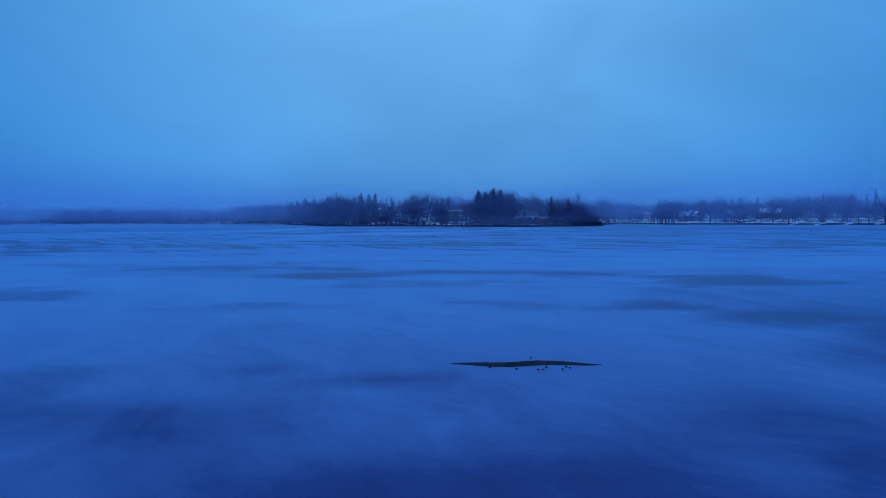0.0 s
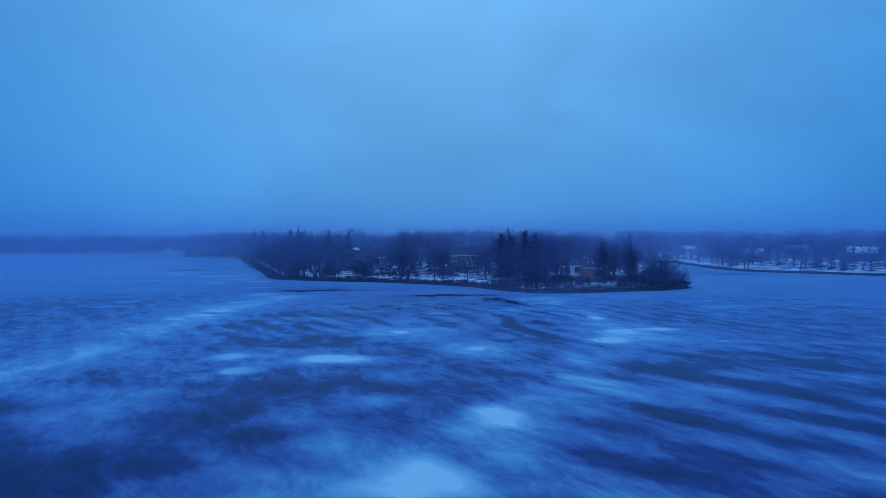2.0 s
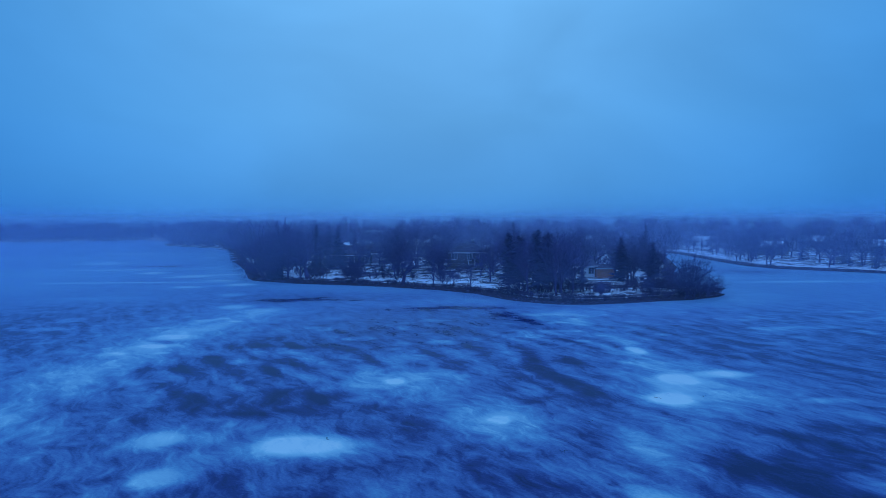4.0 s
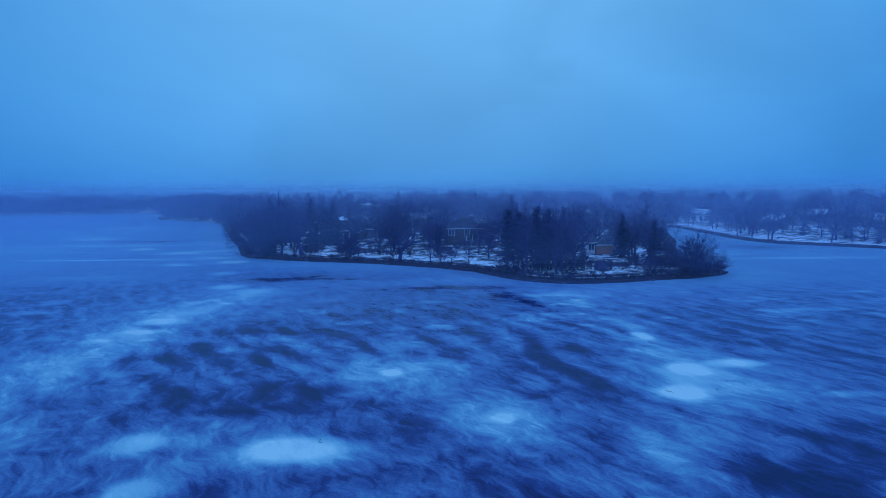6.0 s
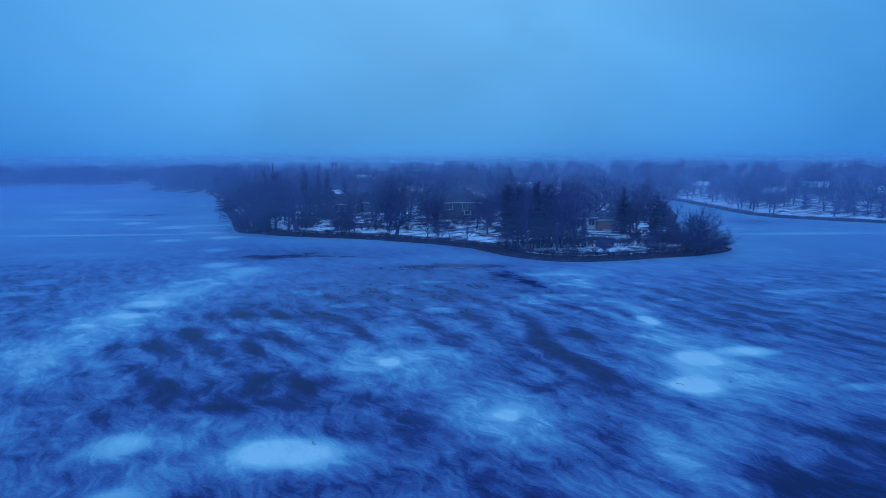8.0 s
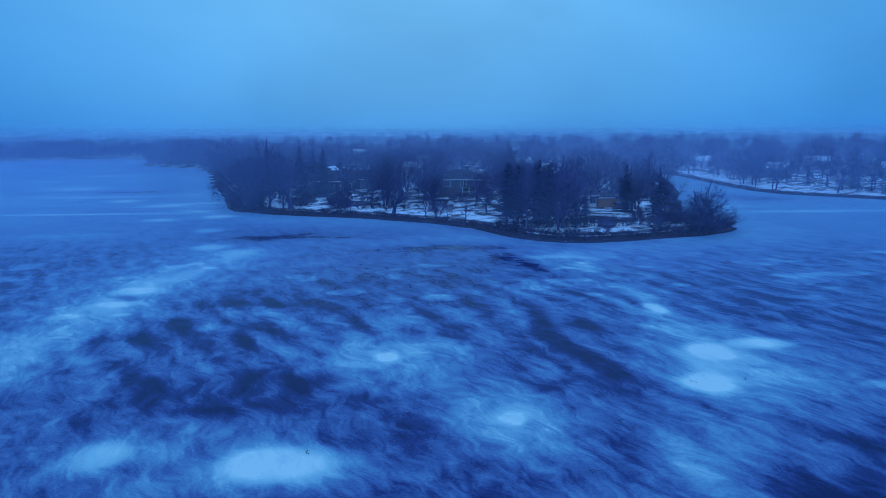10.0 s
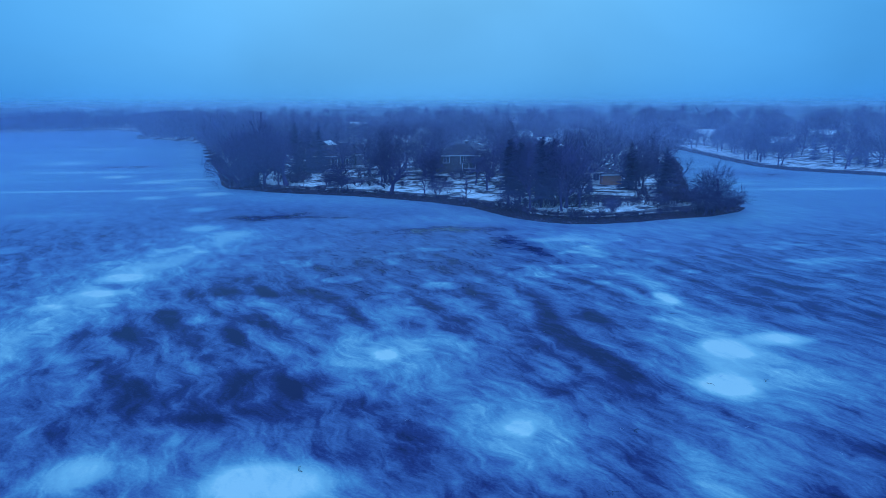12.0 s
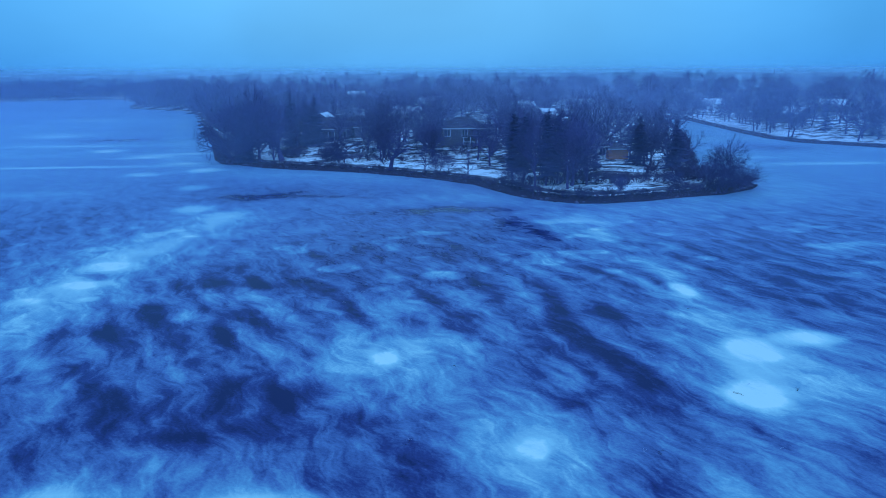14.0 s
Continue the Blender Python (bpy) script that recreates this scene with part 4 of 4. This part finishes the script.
for x, y, s in [(x, 114.4 + 0.2 * abs(x - 40) ** 0.5 + rng.uniform(-0.8, 0.8), rng.uniform(0.8, 1.3)) for x in np.arange(23.5, 57.5, 1.3)] + [(55 + rng.uniform(-2, 2), 119 + rng.uniform(-2.5, 2.5), 1.2) for _ in range(8)] + [(-23.5 + rng.uniform(-3.5, 3.5), 156.5 + rng.uniform(-3.5, 3.5), 1.2) for _ in range(10)]:
    ob = new("shrub", SHRUBS[rng.randrange(3)])
    ob.matrix_basis = pose(x, y, on_land(x, y) - 0.03, 0, 0, rng.uniform(0, 360)) @ Matrix.Diagonal((s * 1.2, s * 1.2, s, 1))
    tagged(ob, "dense brown leafless shrub beside the footpath", "shrub", "shrubs on the lawn")

for x0, x1, y0, y1, number in ((-24, -4, 157, 180, 16), (6, 30, 149, 159, 14), (31, 56, 117, 141, 16), (-20, 16, 139, 150, 12)):
    for k in range(number):
        x, y = rng.uniform(x0, x1), rng.uniform(y0, y1)
        if inland(x, y) < 7 or not free(x, y, -1.0):
            continue
        s = rng.uniform(0.5, 1.15)
        ob = new("shrub", SHRUBS[rng.randrange(3)])
        ob.matrix_basis = pose(x, y, on_land(x, y) - 0.03, 0, 0, rng.uniform(0, 360)) @ Matrix.Diagonal((s * 1.4, s * 1.4, s, 1))
        tagged(ob, "bare garden shrub standing in the patchy snow", "shrub", "shrubs in the gardens")


# ---- houses ----
def roof_data(name, w, d, z, rise, over, material, hip=0.0, lift=0.0, thick=0.22):
    """A gabled (or hipped) roof over a w by d plan with its ridge along x."""
    x, y = w / 2 + over, d / 2 + over
    rx = x - hip
    top = [(-x, -y, z), (x, -y, z), (x, y, z), (-x, y, z), (-rx, 0, z + rise), (rx, 0, z + rise)]
    v = [(a, b, c + lift + thick) for a, b, c in top] + [(a, b, c + lift) for a, b, c in top]
    f = [(0, 1, 5, 4), (2, 3, 4, 5), (1, 2, 5), (3, 0, 4), (7, 6, 10, 11), (9, 8, 11, 10), (8, 7, 11), (6, 9, 10), (0, 6, 7, 1), (2, 8, 9, 3)]
    if hip <= 0.01:
        f = [g for g in f if len(g) == 4] + [(1, 7, 11, 5), (2, 5, 11, 8), (3, 9, 10, 4), (0, 4, 10, 6)]
    else:
        f += [(1, 7, 8, 2), (3, 9, 6, 0)]
    return mesh_from(name, v, f, material)


def wall_data(name, w, d, z0, z1, rise, material):
    x, y = w / 2, d / 2
    v = [(-x, -y, z0), (x, -y, z0), (x, y, z0), (-x, y, z0), (-x, -y, z1), (x, -y, z1), (x, y, z1), (-x, y, z1), (-x, 0, z1 + rise), (x, 0, z1 + rise)]
    f = [(0, 1, 5, 4), (2, 3, 7, 6), (1, 2, 6, 9, 5), (3, 0, 4, 8, 7), (4, 5, 9, 8), (6, 7, 8, 9)]
    return mesh_from(name, v, f, material)


def window(house, x, y, z, w, h, face, bars=2):
    """A framed window on the wall; face 0 looks to -y, 1 to +x, 2 to -x."""
    turn = (0, 90, -90)[face]
    base = pose(x, y, z, 0, 0, turn)

    def put(name, parent, data):
        ob = part(name, data, parent)
        ob.matrix_basis = base if parent is house else Matrix()
        return ob
    win = put("window", house, box_data("window", -w / 2, -0.02, -h / 2, w / 2, 0.03, h / 2, GLASS))
    t = 0.12
    for n, b in (("frame", (-w / 2 - t, -0.09, h / 2, w / 2 + t, 0.02, h / 2 + t)), ("sill", (-w / 2 - t, -0.14, -h / 2 - t, w / 2 + t, 0.02, -h / 2)),
                 ("frame", (-w / 2 - t, -0.09, -h / 2, -w / 2, 0.02, h / 2)), ("frame", (w / 2, -0.09, -h / 2, w / 2 + t, 0.02, h / 2))):
        put(n, win, box_data(n, *b, TRIM))
    for k in range(1, bars):
        xk = -w / 2 + w * k / bars
        put("bar", win, box_data("bar", xk - 0.04, -0.07, -h / 2, xk + 0.04, -0.022, h / 2, TRIM))


def house(x, y, turn, w, d, h, rise, wall, roof, label, hip=0.0, snow=0.0, chimney=None, windows=(), door=None, name="house"):
    root = new(name)
    root.matrix_basis = pose(x, y, on_land(x, y) - 0.25, 0, 0, turn)
    tagged(root, label, "house")
    part("wall", wall_data("wall", w, d, 0, h, 0.0 if hip else rise * 0.98, wall), root)
    part("roof", roof_data("roof", w, d, h - 0.05, rise, 0.5, roof, hip), root)
    if snow:
        part("roof_snow", roof_data("roof_snow", w * snow, d * 0.96, h + 0.02 + rise * 0.04, rise * 0.94, 0.3, ROOF_SNOW, hip * 0.9, 0.24, 0.1), root, "thin melting snow on the roof")
    if chimney:
        cx, cy = chimney
        part("chimney", box_data("chimney", cx - 0.4, cy - 0.35, h, cx + 0.4, cy + 0.35, h + rise + 0.9, STONE, 0.04), root)
        part("chimney_cap", box_data("chimney_cap", cx - 0.5, cy - 0.45, h + rise + 0.9, cx + 0.5, cy + 0.45, h + rise + 1.02, TRIM), root)
    for wx_, wz, ww, wh in windows:
        window(root, wx_, -d / 2 - 0.02, wz, ww, wh, 0)
    if door is not None:
        part("door", box_data("door", door - 0.5, -d / 2 - 0.06, 0.25, door + 0.5, -d / 2 - 0.005, 2.35, SIDING_BROWN, 0.02), root)
    part("fascia", box_data("fascia", -w / 2 - 0.5, -d / 2 - 0.56, h - 0.14, w / 2 + 0.5, -d / 2 - 0.5, h + 0.14, TRIM), root)
    return root


def porch(root, x0, x1, y, deep, h, posts, material=TRIM):
    part("porch_roof", box_data("porch_roof", x0 - 0.2, y - deep - 0.2, h, x1 + 0.2, y - 0.02, h + 0.18, ROOF_DARK, 0.03), root)
    part("porch_floor", box_data("porch_floor", x0, y - deep, 0.25, x1, y - 0.02, 0.45, SIDING_GREY, 0.02), root)
    for k in range(posts):
        xk = x0 + 0.15 + (x1 - x0 - 0.3) * k / (posts - 1)
        part("porch_post", box_data("porch_post", xk - 0.09, y - deep + 0.05, 0.45, xk + 0.09, y - deep + 0.23, h, material, 0.01), root)
    part("railing", box_data("railing", x0 + 0.2, y - deep + 0.1, 1.3, x1 - 0.2, y - deep + 0.16, 1.4, material), root)
    n = int((x1 - x0) / 0.3)
    for k in range(1, n):
        xk = x0 + (x1 - x0) * k / n
        part("baluster", box_data("baluster", xk - 0.025, y - deep + 0.11, 0.45, xk + 0.025, y - deep + 0.15, 1.3, material), root)


left_house = house(-15.66, 185.31, -12, 11.31, 7.83, 3.16, 2.7, SIDING_GREY, ROOF_DARK, "grey cottage with a white porch among bare trees", snow=0.0, chimney=(2, 0.6), windows=[(4.6, 1.9, 1.5, 1.3), (-4.8, 1.9, 1.3, 1.2)], door=0.8)
porch(left_house, -2.5, 3.0, -3.92, 2.2, 2.7, 4)
house(-6.96, 187.05, 14, 6.09, 6.96, 2.98, 2.52, SIDING_GREY, ROOF_DARK, "low grey gabled garage wing with a white window", windows=[(0, 1.9, 2.0, 1.4)])
house(-18.27, 196.62, 80, 7.83, 6.96, 3.35, 2.88, SIDING_GREY, ROOF_DARK, "grey gabled house with white trim behind the cottage", snow=0.9, windows=[(0, 2.0, 1.4, 1.3)])
mid = house(18.27, 165.3, -6, 11.31, 8.7, 4.28, 2.34, SIDING_BROWN, ROOF_DARK, "dark brown hip-roofed house with a lakeside deck", hip=4.5, chimney=(1.5, 1.0), windows=[(-3.6, 3.2, 1.5, 1.4), (0.6, 3.2, 1.2, 1.9), (4.2, 3.2, 1.6, 1.4)], door=2.2)
porch(mid, 0.2, 5.4, -4.36, 2.4, 2.6, 4)
rh = house(43.06, 145.29, 4, 7.83, 6.09, 2.7, 1.62, SIDING_WHITE, ROOF_DARK, "white lakeside bungalow with large windows", snow=0.0, windows=[(-3.0, 1.6, 1.8, 1.5), (0.2, 1.6, 1.6, 1.5), (3.0, 1.6, 1.3, 1.5)], door=-1.3)
house(49.59, 144.85, 4, 4.52, 5.66, 2.51, 0.81, BRICK, ROOF_DARK, "orange brick wing of the bungalow with a flat dark roof", hip=2.2)
house(41.76, 155.73, 86, 7.83, 6.96, 4.84, 2.7, SIDING_GREY, ROOF_DARK, "two-storey grey gabled house behind the bungalow", snow=0.3, windows=[(0, 4.0, 1.4, 1.3), (2.4, 2.0, 1.3, 1.3)])
house(-15.66, 342.78, 5, 9.57, 6.96, 4.65, 2.52, SIDING_WHITE, ROOF_DARK, "white gabled house far back in the wood", snow=0.9, windows=[(-3, 2.5, 1.4, 1.6), (1, 2.5, 1.4, 1.6)])
for x, y, turn, wall, snow in ((53.9, 261, 12, SIDING_GREY, 0.95), (87, 288.8, -14, SIDING_WHITE, 0.95), (143.6, 224.5, -52, SIDING_GREY, 0.9), (174, 201.8, -48, SIDING_BROWN, 0.95), (52.2, 214, 20, SIDING_GREY, 0.5), (7, 227.9, -8, SIDING_WHITE, 0.9), (-52.2, 288.8, 15, SIDING_WHITE, 0.95), (17.4, 288.8, 0, SIDING_GREY, 0.9), (147.9, 287.1, -30, SIDING_WHITE, 0.9), (187.1, 261, -40, SIDING_GREY, 0.9)):
    house(x, y, turn, 10.5, 7, 3.1, 2.3, wall, ROOF_DARK, "suburban house with snow on its roof in the mist", snow=snow, chimney=(3, 0.5), windows=[(-3.5, 1.9, 1.6, 1.3), (3.2, 1.9, 1.6, 1.3)], door=0)

# ---- small things on the ice and the shore ----
bm = bmesh.new()
bmesh.ops.create_grid(bm, x_segments=60, y_segments=14, size=1)
for v in bm.verts:
    u, w_ = v.co.x, v.co.y
    env = max(0.0, 1 - abs(u) ** 2.2)
    v.co = Vector((u * 1.05, w_ * 0.10 * (0.15 + env) + 0.05 * math.sin(u * 5), 0.020 + 0.036 * env * max(0, 1 - w_ * w_) + 0.012 * noise.noise(Vector((u * 9, w_ * 5, 0))) * env - 0.02 * (abs(w_) > 0.95)))
me = bpy.data.meshes.new("ice_ridge")
bm.to_mesh(me)
bm.free()
me.materials.append(DIRT)
ridge = new("mud_ridge", me)
ridge.matrix_basis = pose(3.43, -84.5, -0.01, 0, 0, -2)
tagged(ridge, "low dark muddy hump breaking through the ice", "mound")
for k in range(9):
    bm = bmesh.new()
    bmesh.ops.create_icosphere(bm, subdivisions=1, radius=0.022)
    for v in bm.verts:
        v.co *= 0.7 + 0.6 * rng.random()
        v.co.z *= 0.5
    me = bpy.data.meshes.new("pebble")
    bm.to_mesh(me)
    bm.free()
    me.materials.append(DIRT)
    ob = new("pebble", me)
    ob.matrix_basis = pose(3.43 + rng.uniform(-0.8, 0.7), -84.8 + rng.uniform(-0.2, 0.1) + (0.8 if k == 0 else 0), 0.03)
    tagged(ob, "small dark clod lying on the ice", "clod", "clods by the mud hump")

vf = ([], [])
p = Vector((0, 0, -0.1))
for k in range(3):
    q = p + Vector((rng.uniform(-0.03, 0.03), rng.uniform(-0.03, 0.03), 0.16))
    tube(*vf, p, q, 0.013 - 0.002 * k, 0.011 - 0.002 * k, 6)
    p = q
tube(*vf, Vector((0, 0, 0.05)), Vector((-0.25, -0.05, 0.03)), 0.02, 0.012, 5)
stick = new("stick", mesh_from("stick", *vf, BARK))
stick.matrix_basis = pose(3.67, -16.2, 0, 0, 0, 10)
tagged(stick, "thin dark stick frozen upright in the ice", "stick")


vf = ([], [])
for k in range(5):
    a = k * 1.3
    tube(*vf, Vector((0.02 * math.cos(a), 0.02 * math.sin(a), -0.05)), Vector((0.08 * math.cos(a), 0.05 * math.sin(a), 0.06 + 0.05 * (k == 0) * 3)), 0.012, 0.005, 4)
reed = new("reed_tuft", mesh_from("reed_tuft", *vf, DIRT))
reed.matrix_basis = pose(1.95, -48.0, 0.0)
tagged(reed, "small dark tuft of dead reed poking through ice", "reed")


def crack(x, y, size, seed, material, width):
    """A crooked branching seam standing just proud of the ice."""
    r = random.Random(seed)
    vf = ([], [])
    for arm in range(r.randint(2, 4)):
        p, a = Vector((0, 0, 0.04)), r.uniform(0, 6.28)
        for s in range(6):
            a += r.gauss(0, 0.5)
            q = p + Vector((math.cos(a), math.sin(a), 0)) * size / 6
            tube(*vf, p, q, width, width * 0.9, 4)
            p = q
    ob = new("ice_seam", mesh_from("ice_seam", *vf, material))
    ob.matrix_basis = pose(x, y, 0.0)
    return ob


for k in range(34):
    x, y = rng.uniform(-23, 28), rng.uniform(33, 70)
    tagged(crack(x, y, rng.uniform(0.12, 0.45), k, DIRT if k % 2 else ICE_RIM, rng.uniform(0.004, 0.009)), "dark branching crack in the ice" if k % 2 else "pale refrozen ridge curling over the ice", "ice seam", "seams in the ice")

ROCKS = []
for k in range(3):
    bm = bmesh.new()
    bmesh.ops.create_icosphere(bm, subdivisions=2, radius=0.5)
    for v in bm.verts:
        v.co *= 1 + 0.5 * noise.noise(v.co * 1.7 + Vector((k * 5, 0, 0)))
        v.co.z *= 0.62
    me = bpy.data.meshes.new("rock")
    bm.to_mesh(me)
    bm.free()
    me.materials.append(STONE)
    ROCKS.append(me)
for k in range(70):
    if k < 16:
        x, y = -35.6 + rng.uniform(-1.2, 3.0), 151.0 + rng.uniform(-1.0, 2.5)
    else:
        t = rng.random() * (len(LAKE_FRONT) - 1)
        i = int(t)
        x = LAKE_FRONT[i][0] * (1 - t + i) + LAKE_FRONT[i + 1][0] * (t - i) + rng.uniform(-0.3, 0.3)
        y = LAKE_FRONT[i][1] * (1 - t + i) + LAKE_FRONT[i + 1][1] * (t - i) + rng.uniform(-0.2, 0.6)
    s = rng.uniform(0.4, 1.3) if k < 16 else rng.uniform(0.25, 0.7)
    ob = new("rock", ROCKS[k % 3])
    ob.matrix_basis = pose(x, y, max(on_land(x, y), 0.02) + 0.08 * s, 0, 0, rng.uniform(0, 360)) @ Matrix.Diagonal((s, s, s, 1))
    tagged(ob, "grey field stone at the edge of the ice", "rock", "stones along the shore")

# ---- mist over the lake and between the trees ----
MIST_TONE, FAR_TONE = (0.58, 0.66, 1.0), (0.60, 0.86, 1.0)
for k, (radius, amount, steam, hold, top) in enumerate(((84, 0.09, 0.20, 10, 22), (142, 0.13, 0.08, 12, 23), (200, 0.19, 0.08, 12, 23), (275, 0.20, 0, 13, 24), (385, 0.25, 0, 13, 25), (570, 0.36, 0, 14, 26), (950, 0.85, 0, 14, 28))):
    verts, faces = [], []
    na, nz = 72, 6
    for i in range(na + 1):
        a = math.radians(-78 + 156 * i / na)
        r = radius * (1 + 0.05 * math.sin(5 * a + k) + 0.03 * math.sin(11 * a + 2 * k))
        for j in range(nz + 1):
            verts.append((r * math.sin(a) + 1.5 * math.sin(j + a * 9), r * math.cos(a) + 1.5 * math.cos(j * 1.3 + a * 7), -0.3 + (top + 0.3) * j / nz))
    for i in range(na):
        for j in range(nz):
            b = i * (nz + 1) + j
            faces.append((b, b + nz + 1, b + nz + 2, b + 1))
    veil = new("mist_bank", mesh_from("mist_bank", verts, faces, mist_material("mist", amount, steam, hold, top, MIST_TONE if k < 5 else FAR_TONE, k + 1), True))
    tagged(veil, "thin blue mist drifting over lake and woods", "mist", kind="stuff")
